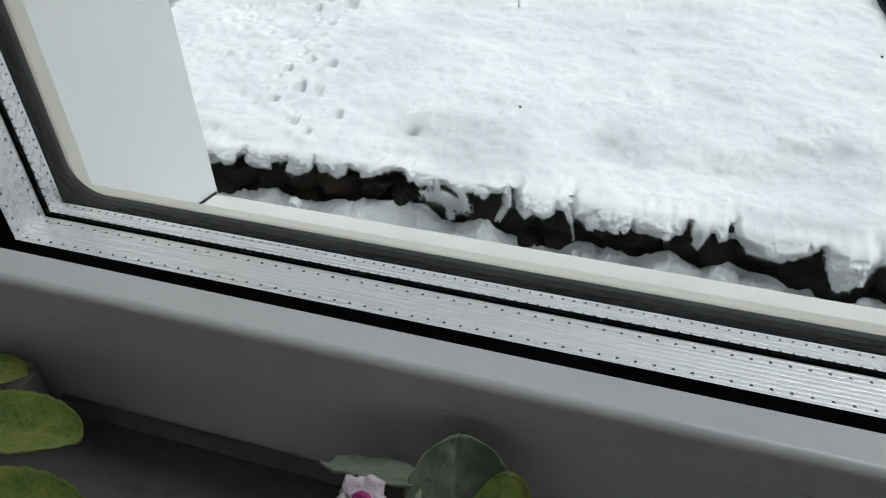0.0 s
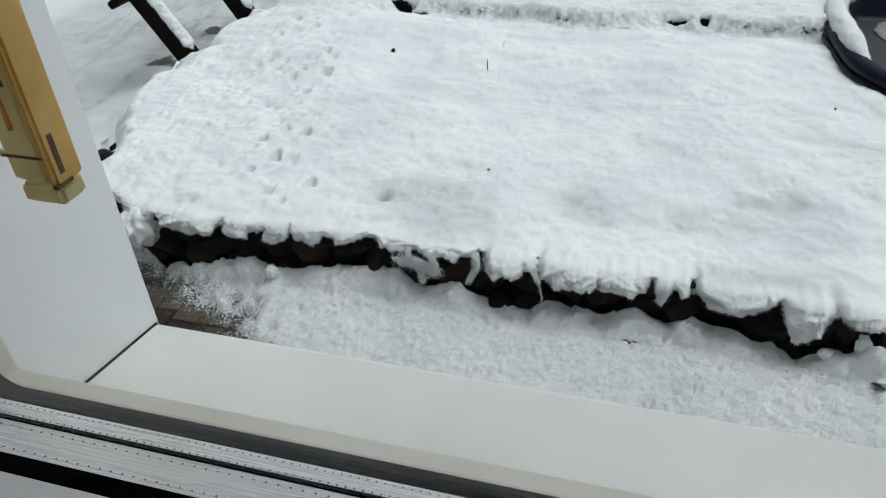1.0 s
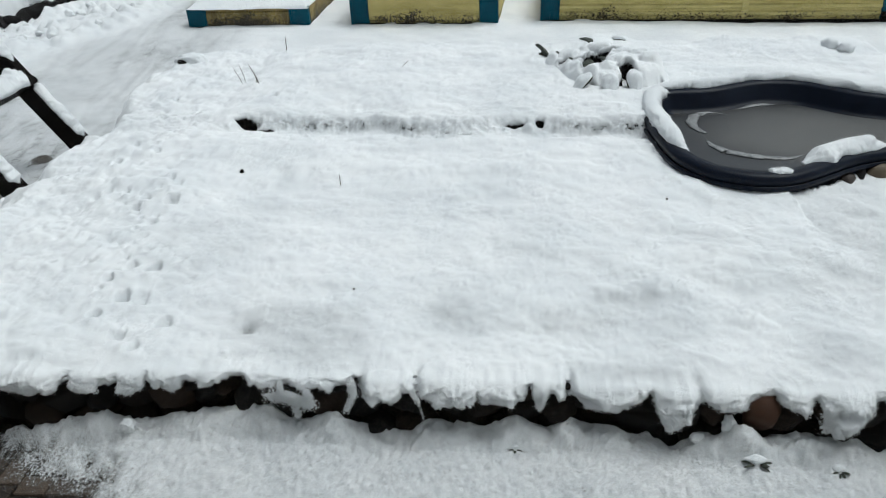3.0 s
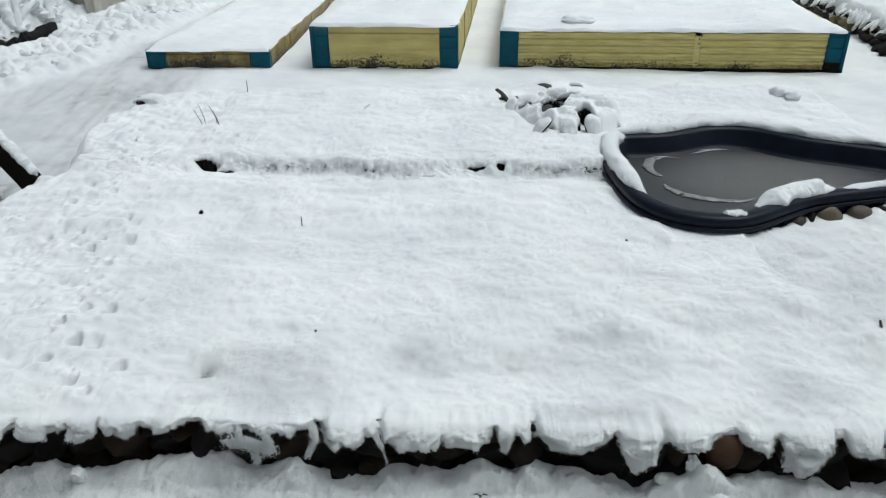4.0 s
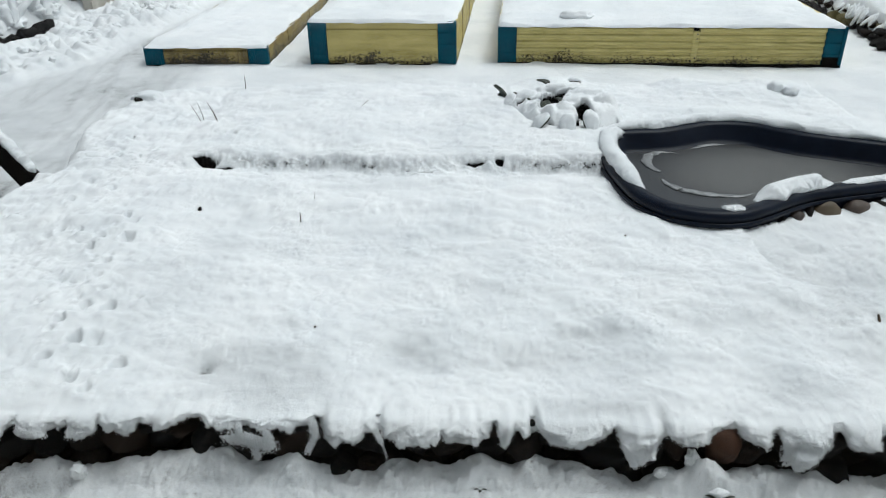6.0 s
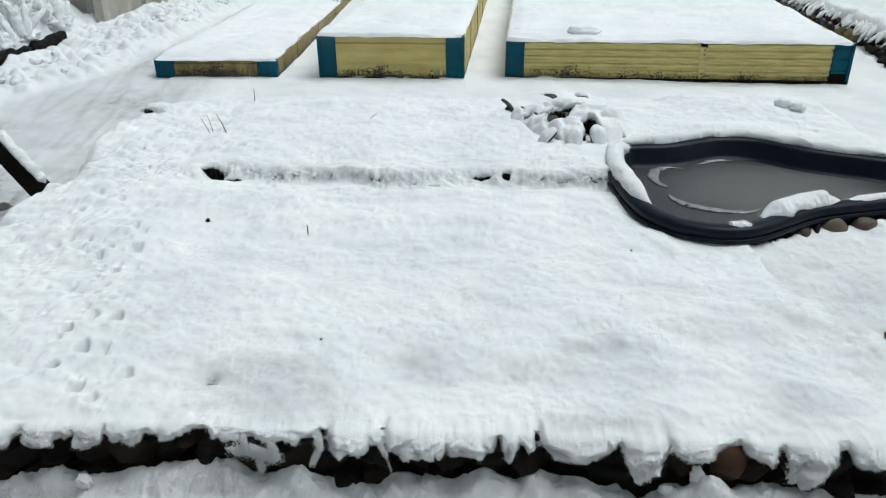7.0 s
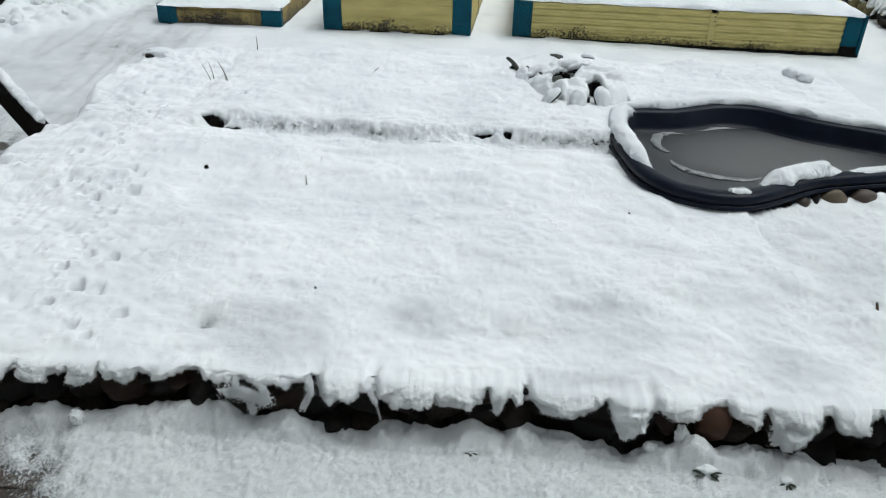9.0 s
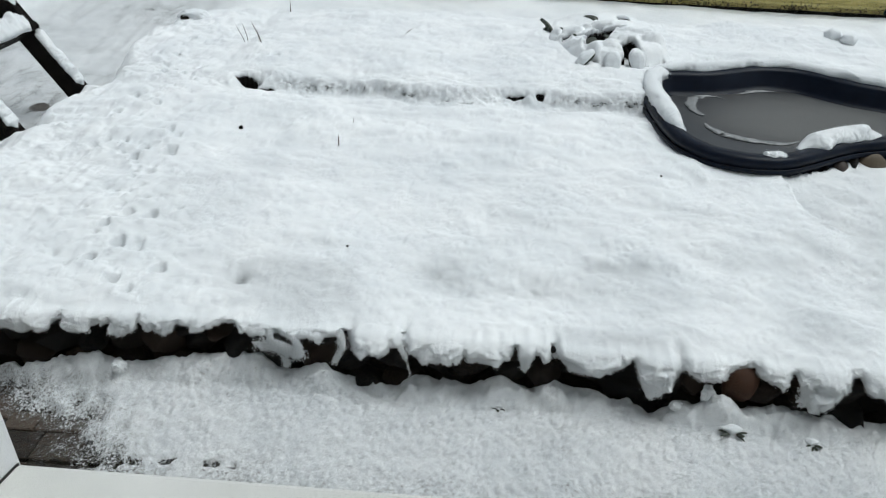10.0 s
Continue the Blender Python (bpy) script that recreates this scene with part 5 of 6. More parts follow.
for x, y, sx, sz, tone in ((1.56, 3.535, 0.06, 0.05, 0), (1.655, 3.575, 0.055, 0.05, 0), (1.745, 3.63, 0.045, 0.055, 2), (1.83, 3.665, 0.05, 0.045, 0), (1.93, 3.70, 0.06, 0.05, 2), (2.02, 3.735, 0.05, 0.045, 0), (2.135, 3.75, 0.082, 0.058, 1),
                           (2.30, 3.79, 0.080, 0.055, 2), (2.44, 3.84, 0.06, 0.05, 0), (2.55, 3.87, 0.06, 0.05, 1), (2.68, 3.92, 0.07, 0.05, 0)):
    place_stone(pstones, x + 0.004, y + 0.008, 0.350, sx * 1.1, 0.06, sz * 1.15, (ps_dark[rng.randrange(4) * 2], ps_tan[rng.randrange(3)], ps_brown[rng.randrange(2)])[tone])
# ---- snowed-in broad-leaved perennial ----
hosta = thing("snowed_perennial", "broad-leaved evergreen perennial bent down under snow", "plant", (0.9, 5.2, lawn_top(0.75, 5.1) - 0.005))
r = random.Random(8)
part("leaf", leaf_bm(0.15, 0.06, 0.35, 0.9, 0.1, 50, 12, 8), LEAF_D, hosta, "", True).matrix_basis = Matrix.Translation((-0.385, 0.26, 0.0)) @ pose(0, 0, 0, 0, 0, 62) @ pose(0, 0, 0, 60, 25, 0)
part("leaf", leaf_bm(0.11, 0.055, 0.3, 0.7, 0.1, 51, 12, 8), LEAF_D, hosta, "", True).matrix_basis = Matrix.Translation((-0.375, 0.25, -0.01)) @ pose(0, 0, 0, 0, 0, 15) @ pose(0, 0, 0, 48, -30, 0)


def snow_pad(length, width, thick, curl, seed):
    """The cushion of snow on one drooping leaf; it lies along +y and is thickest over the midrib."""
    bm, nu, nv = bmesh.new(), 16, 12
    top, low = [], []
    for i in range(nu + 1):
        u = i / nu
        half = width / 2 * max(0.05, math.sin(math.pi * min(0.97, u * 0.90 + 0.05))) ** 0.55
        a, b = [], []
        for j in range(nv + 1):
            s_ = 2 * j / nv - 1
            z = -curl * length * u * u
            dome = max(0.0, 1 - s_ * s_) ** 0.5 * max(0.0, math.sin(math.pi * (0.06 + 0.88 * u))) ** 0.45
            q = Vector((s_ * half * 14, u * length * 14, seed * 1.7))
            n_ = noise.noise(q) + 0.5 * noise.noise(q * 2.6)
            a.append(bm.verts.new((s_ * half * (1 + 0.10 * n_), u * length + 0.008 * n_, z + dome * thick * (1 + 0.45 * n_))))
            b.append(bm.verts.new((s_ * half * 0.96, u * length, z - 0.004)))
        top.append(a), low.append(b)
    for g, flip in ((top, False), (low, True)):
        for i in range(nu):
            for j in range(nv):
                f = (g[i][j], g[i][j + 1], g[i + 1][j + 1], g[i + 1][j])
                bm.faces.new(f[::-1] if flip else f)
    for i in range(nu):
        bm.faces.new((top[i][0], top[i + 1][0], low[i + 1][0], low[i][0]))
        bm.faces.new((top[i + 1][nv], top[i][nv], low[i][nv], low[i + 1][nv]))
    for j in range(nv):
        bm.faces.new((top[nu][j], top[nu][j + 1], low[nu][j + 1], low[nu][j]))
        bm.faces.new((top[0][j + 1], top[0][j], low[0][j], low[0][j + 1]))
    return bm


def snowy_leaf(x, y, z, turn, rise, length, width, curl, thick, seed):
    """A dark leaf and the snow that it bears; with no thickness of snow it stands bare."""
    m = Matrix.Translation((x, y, z)) @ pose(0, 0, 0, 0, 0, turn) @ pose(0, 0, 0, rise)
    part("leaf", leaf_bm(length * (0.9 if thick else 1), width, curl, -0.2, 0.1, seed, 12, 8), LEAF_D, hosta, "", True).matrix_basis = m
    if thick:
        part("snow_pad", snow_pad(length * 0.96, width * 0.98, thick, curl, seed), SNOW, hosta, "", True).matrix_basis = m @ Matrix.Translation((0, 0, 0.004))


# lumpy blanket, leaf by leaf, sagging open over dark pockets
POCKETS = [(-0.30, 0.30, 0.040, 0.045), (-0.25, 0.075, 0.055, 0.04), (-0.11, -0.01, 0.07, 0.07), (-0.03, 0.14, 0.06, 0.07), (0.10, -0.27, 0.035, 0.075), (-0.18, -0.36, 0.045, 0.018), (0.10, -0.45, 0.05, 0.022), (-0.05, -0.50, 0.04, 0.02),
           (0.36, -0.30, 0.04, 0.022), (-0.09, 0.43, 0.05, 0.03), (0.17, 0.35, 0.03, 0.022), (0.17, 0.02, 0.05, 0.02), (-0.20, 0.28, 0.015, 0.04), (0.03, -0.03, 0.03, 0.02)]
u, v = np.meshgrid(np.arange(-0.56, 0.58, 0.0085), np.arange(-0.66, 0.68, 0.0085))
uu, vv = u + 0.035 * fbm(u, v, 8, 3, 151), v + 0.035 * fbm(u, v, 8, 3, 152)
hump = smooth(1.0, 0.62, np.hypot((u + 0.02) / 0.43, (v - 0.04 + 0.42 * u) / 0.50) + 0.25 * fbm(u, v, 4, 3, 153))
top = np.zeros_like(u)
for k in range(120):
    cx, cy, rr, a = r.uniform(-0.45, 0.48), r.uniform(-0.55, 0.55), r.uniform(0.05, 0.09), r.uniform(0, math.pi)
    du, dv = (uu - cx) * math.cos(a) + (vv - cy) * math.sin(a), -(uu - cx) * math.sin(a) + (vv - cy) * math.cos(a)
    top = np.maximum(top, 0.75 * np.sqrt(np.clip(rr * rr - (du / 1.5) ** 2 - (dv / 0.85) ** 2, 0, None)) + r.uniform(-0.025, 0.025))
hgt_ = hump * (0.05 + 1.0 * top + 0.06 * smooth(0.6, 0.0, np.hypot(u - 0.15, v - 0.0))) + 0.007 * fbm(u, v, 40, 2, 155)
gap = np.zeros_like(u)
for cx, cy, ru, rv in POCKETS:
    gap = np.maximum(gap, smooth(1.25, 0.85, np.hypot((u - cx) / (1.25 * ru), (v - cy) / (1.6 * rv)) + 1.0 * fbm(u, v, 14, 3, 157)))
hgt_ = hgt_ - gap * (0.03 + 0.65 * hgt_)
crown = sheet("snow_crown", u, v, hgt_ - 0.03 - 0.03 * (1 - hump) - 0.25 * smooth(0.05, 0.0, hump), SNOW, 1.8 * gap)
crown.parent = hosta
seed_ = 60
for cx, cy, ru, rv in POCKETS[:4]:
    for q in range(2):
        ln = max(ru, rv) * r.uniform(1.3, 1.9)
        snowy_leaf(cx + r.uniform(-0.4, 0.4) * ru, cy + rv * 0.6, 0.05 + r.uniform(-0.01, 0.02), r.uniform(130, 230), r.uniform(-35, 5), ln, ln * 0.7, 0.4, 0, seed_)
        seed_ += 1
# leaves that reach out of the blanket, some with their own cushion
for x, y, z, turn, rise, ln, thick in ((-0.06, 0.40, 0.10, 30, 26, 0.12, 0), (0.10, 0.46, 0.10, -70, 16, 0.10, 0.02), (-0.14, -0.32, 0.06, 120, -12, 0.15, 0.034), (-0.02, -0.36, 0.07, 175, -16, 0.16, 0.036), (0.12, -0.32, 0.08, 190, -14, 0.16, 0.036), (-0.33, 0.20, 0.06, 150, -8, 0.13, 0.03)):
    snowy_leaf(x, y, z, turn, rise, ln, ln * 0.68, 0.5, thick, seed_)
    seed_ += 1

# ---- raised vegetable beds ----
def ribbed_panel(x0, x1, z0, z1, ribs, depth=0.017, thick=0.05):
    """An upright panel facing -y at y = 0, with shallow horizontal ribs."""
    prof = [(thick, z0), (0.0, z0)]
    for k in range(ribs):
        a, b = z0 + (z1 - z0) * (k + 0.15) / ribs, z0 + (z1 - z0) * (k + 0.85) / ribs
        prof += [(0.0, a), (-depth, a + 0.012), (-depth, b - 0.012), (0.0, b)]
    prof += [(0.0, z1), (thick, z1)]
    return prism_bm(prof, "x", x0, x1)


def raised_bed(label, x0, y0, turn, width, length, hgt, cap_, ribs, joint=None, mat=YELLOW, z=0.285, corner=0.19):
    bed = thing("raised_bed", label, "raised bed", (x0, y0, z), "raised beds")
    bed.rotation_euler = (radians(1.6), 0, radians(turn))
    spans = [(corner, width - corner)] if joint is None else [(corner, joint - 0.035), (joint + 0.035, width - corner)]
    for a, b in spans:
        part("front_panel", ribbed_panel(a, b, -0.04, hgt, ribs), mat, bed)
    if joint is not None:
        part("joint_post", box_bm(joint - 0.034, joint + 0.034, -0.012, 0.05, -0.04, hgt - 0.045, 0.006), mat, bed)
        for dz in (0.06, hgt - 0.12, hgt - 0.075):
            part("bolt", blob_bm((0.009, 0.006, 0.009), 0.0, 1, 1, 2, at=(joint + 0.012, -0.014, dz)), INK, bed)
        part("gap", box_bm(joint - 0.016, joint + 0.016, 0.0, 0.05, hgt - 0.044, hgt - 0.01), DULL_BLACK, bed)
    for a, b in ((0.0, corner), (width - corner, width)):
        part("corner_piece", box_bm(a + 0.002, b - 0.002, -0.016, 0.05, -0.04, hgt + 0.004, 0.006), TEAL, bed, "teal painted corner")
        if hgt > 0.25:
            c0, c1 = (a + 0.035, b - 0.004) if a == 0 else (a + 0.004, b - 0.035)
            for kk in range(3):
                part("corner_rib", box_bm(c0, c1, -0.026, -0.0165, 0.05 + kk * 0.11, 0.055 + kk * 0.11 + 0.05, 0.004), TEAL, bed)
            e = 0.0 if a == 0 else width - 0.034
            part("corner_edge", box_bm(e, e + 0.034, -0.034, -0.0165, -0.04, hgt + 0.004, 0.006), TEAL, bed)
    for side in (0, 1):
        xa = 0.0 if side == 0 else width - 0.05
        part("side_panel", box_bm(xa, xa + 0.05, 0.0505, length, -0.04, hgt, 0.006), YELLOW_DIRTY if hgt < 0.25 else mat, bed)
        yq = 0.9
        while yq < length:
            part("side_joint", box_bm(xa - 0.006 if side == 0 else xa + 0.04, xa + 0.01 if side == 0 else xa + 0.056, yq, yq + 0.05, -0.04, hgt - 0.02), YELLOW_DIRTY, bed)
            yq += 1.2
    # black strip put in for the dirt line and shadow gap under the panels
    part("foot_board", box_bm(0.012, width - 0.012, -0.035, 0.04, -0.06, 0.008), DULL_BLACK, bed, "dark strip for the dirt line and shadow gap under the panels")
    if width > 3:
        part("corner_foot", box_bm(width - corner + 0.003, width - 0.036, -0.0275, -0.0165, -0.03, 0.085, 0.004), DULL_BLACK, bed, "blackened foot of the corner")
    part("back_panel", box_bm(0.0, width, length + 0.001, length + 0.05, -0.04, hgt), mat, bed)
    part("fill", box_bm(0.051, width - 0.051, 0.051, length - 0.001, -0.04, hgt - 0.02), SOIL, bed)
    # blanket of snow
    u, v = np.meshgrid(np.linspace(0, width, int(width / 0.03)), np.concatenate([np.linspace(-0.022, 0.6, 36), np.linspace(0.65, length + 0.05, int(length / 0.06))]))
    rim_d = np.minimum(np.minimum(u, width - u), v + 0.022)
    zz = hgt + cap_ * (0.35 + 0.65 * smooth(0, 0.16, rim_d)) + 0.035 * fbm(u, v, 2.2, 4, int(width * 100)) + 0.014 * fbm(u, v, 12, 3, 5)
    zz = np.where(rim_d < 0.004, hgt - 0.004 - 0.02 * np.clip(fbm(u, v, 9, 3, 8) + 0.1, 0, 1), zz)
    v = v - np.where(v < 0.03, 0.012 + 0.03 * np.clip(fbm(u, 0 * v, 7, 3, 6), -0.3, 1), 0)
    sn = sheet("bed_snow", u, v, zz, SNOW, 0 * u)
    tagged(sn, "blanket of snow on a raised bed", "snow", "snow on the raised beds")
    sn.matrix_basis = Matrix.Translation((x0, y0, z)) @ Euler((radians(1.6), 0, radians(turn))).to_matrix().to_4x4()
    return bed


raised_bed("low raised bed, grimy yellow boards with teal corners, snow on top", -3.075, 7.87, -1.8, 1.30, 9.0, 0.19, 0.045, 1, mat=YELLOW_DIRTY, corner=0.21)
raised_bed("raised bed of worn yellow panels with teal corners, snow on top", -1.345, 7.87, -4.5, 1.515, 9.0, 0.43, 0.045, 1, mat=YELLOW_PLAIN)
raised_bed("wide raised bed of ribbed worn yellow panels with teal corners", 0.590, 7.86, -4.9, 3.39, 9.0, 0.37, 0.045, 6, joint=1.965)
solo("snow_mound", blob_bm((0.17, 0.12, 0.06), 0.18, 2.0, 501, 4, at=(1.40, 8.0, 0.725)), SNOW, "small mound of snow on the wide bed", "snow", smooth=True)
solo("clod", blob_bm((0.014, 0.014, 0.03), 0.3, 2, 502, 2, at=(1.27, 7.97, 0.72)), SOIL, "dark earthy stub poking through the snow", "clod", "clods in the snow")
for k, (x, y, a) in enumerate(((2.58, 5.72, 0.062), (2.67, 5.645, 0.055))):
    solo("snow_mound", blob_bm((a, a * 0.9, a * 0.75), 0.3, 2, 503 + k, 3, at=(x, y, lawn_top(x, y) + 0.35 * a)), SNOW, "small round lump of snow behind the pond", "snow", "lumps behind the pond", smooth=True)

# ---- dark wooden frame of a garden swing or bench ----
bench = thing("garden_bench", "dark stained wooden garden bench frame with snow on its rails", "bench", (0, 0, 0))


def beam(name, a, b, w, d, mat=DARKWOOD, up=(0, 0, 1)):
    a, b = Vector(a), Vector(b)
    z = (b - a).normalized()
    x = Vector(up).cross(z).normalized()
    y = z.cross(x)
    bm = box_bm(-w / 2, w / 2, -d / 2, d / 2, 0, (b - a).length, 0.006)
    m = Matrix((x, y, z)).transposed().to_4x4()
    bmesh.ops.transform(bm, matrix=Matrix.Translation(a) @ m, verts=bm.verts)
    return part(name, bm, mat, bench)


LEG = Vector((-0.40, 0.0, 0.62))
ACROSS = Vector((0.62, 0.0, 0.40)).normalized()


def snow_strip(a, b, side, wide, high, seed, name):
    """A ragged strip of snow lying along a beam."""
    a, b = Vector(a), Vector(b)
    along = (b - a).normalized()
    w = along.cross(side).normalized()
    bm, rings = bmesh.new(), []
    n_ = 130
    for i in range(n_ + 1):
        t = i / n_
        p = a.lerp(b, t)
        end = min(1, 9 * min(t, 1 - t) + 0.15)
        ring = []
        for j in range(13):
            q = math.pi * j / 12
            flat_at = p + w * math.cos(q) * wide + side * math.sin(q) * high
            f = 1 + 0.45 * noise.noise(flat_at * 16) + 0.35 * noise.noise(flat_at * 38) + 0.2 * noise.noise(flat_at * 85)
            ring.append(bm.verts.new(p + w * math.cos(q) * wide * (0.7 + 0.3 * f) * end + side * (math.sin(q) ** 0.8 * high * f * end - 0.006)))
        rings.append(ring)
    for r0, r1 in zip(rings, rings[1:]):
        for j in range(12):
            bm.faces.new((r0[j], r1[j], r1[j + 1], r0[j + 1]))
        bm.faces.new((r0[12], r1[12], r1[0], r0[0]))
    bm.faces.new(rings[0])
    bm.faces.new(rings[-1])
    bmesh.ops.recalc_face_normals(bm, faces=bm.faces)
    RIM_PTS.extend(tuple(v.co) for v in bm.verts)
    return part(name, bm, SNOW, bench, "ragged strip of snow", True)


feet = [Vector((-2.60, 4.57, 0.25)), Vector((-2.60, 3.81, 0.25))]
for k, f in enumerate(feet):
    beam("leg", f - LEG * 0.2, f + LEG * 1.9, 0.128, 0.085, up=(0, 1, 0))
    snow_strip(f + ACROSS * 0.06 + LEG * 0.04, f + ACROSS * 0.06 + LEG * 0.64, ACROSS, 0.044, 0.034, k, "leg_snow")
    snow_strip(f + ACROSS * 0.06 + LEG * 0.84, f + ACROSS * 0.06 + LEG * 1.8, ACROSS, 0.044, 0.034, k + 5, "leg_snow")
ra, rb = feet[0] + LEG * 0.67, feet[1] + LEG * 0.67
out = Vector((0.03, 0.0, 0.0))
beam("rail", ra + out, rb - Vector((-0.03, 0.22, 0)), 0.045, 0.16, up=ACROSS)
snow_strip(ra + out + Vector((0, -0.01, 0.05)), rb - Vector((-0.03, 0.2, -0.05)), Vector((0.2, 0, 1)).normalized(), 0.085, 0.075, 9, "rail_snow")

# ---- far left: fence, retaining edge and snow-laden shrubs ----
fence = thing("panel_fence", "weathered grey panel fence behind heaped snow", "fence", (0, 0, 0))
for fa, fb, count in ((Vector((-4.72, 10.4, 0)), Vector((-3.95, 14.4, 0)), 4), (Vector((-9.0, 12.0, 0)), Vector((-4.80, 10.4, 0)), 5)):
    for k in range(count):
        p, q = fa.lerp(fb, k / count), fa.lerp(fb, (k + 0.985) / count)
        d = (q - p).normalized()
        bm = box_bm(0, (q - p).length, -0.025, 0.025, 0.2, 1.9, 0.006)
        bmesh.ops.transform(bm, matrix=Matrix.Translation(p) @ Matrix.Rotation(math.atan2(d.y, d.x), 4, "Z"), verts=bm.verts)
        part("panel", bm, FENCE, fence)
        part("post", box_bm(p.x - 0.06, p.x + 0.06, p.y - 0.09, p.y + 0.04, 0.2, 1.95, 0.01), FENCE, fence)
ret = tagged(new("retaining_edge"), "short dark stone retaining edge under heaped snow", "stone wall", kind="structure")
for k in range(15):
    y = 7.3 + 0.13 * k
    x = float(np.interp(y, [6.5, 7.4, 8.3, 9.4, 10.2], [-5.25, -5.0, -4.82, -4.68, -4.3]))
    for c in range(2):
        place_stone(ret, x + 0.04 - 0.03 * c, y + 0.05 * c, float(base_z(x, y)) + 0.05 + 0.08 * c, 0.085, 0.125, 0.085, stone_meshes[(k + c) % 8])
r = random.Random(21)
for k in range(90):
    t = r.random()
    y = 7.2 + 6.0 * t
    x = float(np.interp(y, [5.5, 7.0, 7.95, 9.6, 12.1, 16], [-5.0, -4.15, -3.6, -3.4, -3.15, -3.0])) - 0.28 - 0.8 * r.random()
    s = r.uniform(0.02, 0.075)
    ob = solo("snow_heap_lump", blob_bm((s, s * r.uniform(0.6, 1), s * r.uniform(0.5, 0.9)), 0.5, 2.4, 600 + k, 3, angular=0.3), SNOW, "rough lump of heaped snow", "snow", "heaped snow lumps", smooth=True)
    ob.location = (x, y, float(base_z(x, y)) + 0.08)


def frond_bm(length, width, bend, seed):
    """One shoot, thickly plastered with snow, that arches over."""
    pts, rad = [], []
    for i in range(22):
        t = i / 21
        pts.append((bend * t * t * length, 0.1 * length * math.sin(seed + 2 * t), length * t * (1 - 0.35 * t * abs(bend))))
        rad.append(width * (0.35 + 0.65 * math.sin(math.pi * min(1, t * 0.8 + 0.12))) * (1 - 0.5 * t))
    bm = tube_bm(pts, rad, 10)
    for v in bm.verts:
        p = v.co * 16 + Vector((seed * 2.1, 0, 0))
        v.co += Vector((noise.noise(p), noise.noise(p + Vector((9, 0, 0))), noise.noise(p + Vector((0, 9, 0))))) * width * 0.45 + Vector((noise.noise(p * 3), noise.noise(p * 3 + Vector((4, 0, 0))), 0)) * width * 0.12
    return bm


for k, (x, y) in enumerate(((-5.60, 8.75), (-5.35, 9.35), (-4.97, 8.75), (-5.0, 8.3), (-5.3, 8.0), (-5.12, 9.0), (-5.05, 9.75), (-5.45, 9.8), (-5.75, 9.3), (-5.95, 8.3), (-4.92, 9.45), (-6.1, 9.7), (-5.3, 8.55))):
    bush = thing("snow_laden_shrub", "low shrub with arching shoots thickly plastered in snow", "shrub", (x, y, float(base_z(x, y)) + 0.24), "snow-laden shrubs")
    for q in range(10):
        ob = part("shoot", frond_bm(r.uniform(0.25, 0.60), r.uniform(0.045, 0.085), r.uniform(0.1, 0.6), k * 14 + q), SNOW, bush, "", True)
        ob.matrix_basis = pose(r.uniform(-0.12, 0.12), r.uniform(-0.12, 0.12), -0.05, r.uniform(-15, 15), r.uniform(-20, 20), r.uniform(0, 360))
    part("snow_mass", blob_bm((0.2, 0.18, 0.12), 0.5, 2.4, 900 + k, 4), SNOW, bush, "", True)
solo("ring_plate", box_bm(-5.20, -5.11, 8.60, 8.612, 0.62, 0.84, 0.004), BLANK, "small grey plate leaning in the snow", "plate")

# ---- right-hand bank edged with stones ----
moss_meshes = [mesh_of("stone", split_stone(95 + k), STONE_MOSS) for k in range(2)]
bank_edge = tagged(new("bank_edging"), "mossy rough stones edging the snowy bank", "stone wall", kind="structure")
for k in range(34):
    y = 7.0 + 0.19 * k
    x = float(np.interp(y, [6.5, 7.5, 9.2, 12, 20], [4.62, 4.66, 4.8, 4.85, 5.0])) + rng.uniform(-0.03, 0.05)
    me = rng.choice(moss_meshes + brown_meshes + stone_meshes)
    place_stone(bank_edge, x, y, float(base_z(x, y)) + 0.05, rng.uniform(0.05, 0.09), rng.uniform(0.06, 0.11), rng.uniform(0.05, 0.08), me)
    place_stone(bank_edge, x + 0.08, y + 0.08, float(base_z(x, y)) + 0.14, rng.uniform(0.05, 0.09), rng.uniform(0.06, 0.10), rng.uniform(0.04, 0.07), rng.choice(brown_meshes + moss_meshes[:1] + stone_meshes[:3]))
solo("green_shard", blob_bm((0.06, 0.05, 0.04), 0.2, 2, 801, 2, at=(4.66, 7.62, 0.34), angular=0.8), GREEN, "green glass shard among the edging stones", "glass")
tongue_meshes = [mesh_of("snow_tongue", blob_bm((0.075, 0.017, 0.016), 0.3, 3.0, 820 + k, 3), SNOW, True) for k in range(6)]
for k in range(150):
    y = 7.0 + 6.4 * rng.random()
    x = float(np.interp(y, [6.5, 7.5, 9.2, 12, 20], [4.62, 4.66, 4.8, 4.85, 5.0])) + rng.uniform(0.02, 0.12)
    ob = tagged(new("snow_tongue", tongue_meshes[k % 6]), "tongue of snow over the bank's stones", "snow", "snow tongues on the bank")
    ob.location = (x, y, float(base_z(x, y)) + rng.uniform(0.13, 0.21))
    ob.rotation_euler = (0, radians(rng.uniform(-50, -25)), radians(rng.uniform(15, 50)))
    f = rng.uniform(0.6, 1.5)
    ob.scale = (f, rng.uniform(0.8, 1.8), rng.uniform(0.8, 1.6))
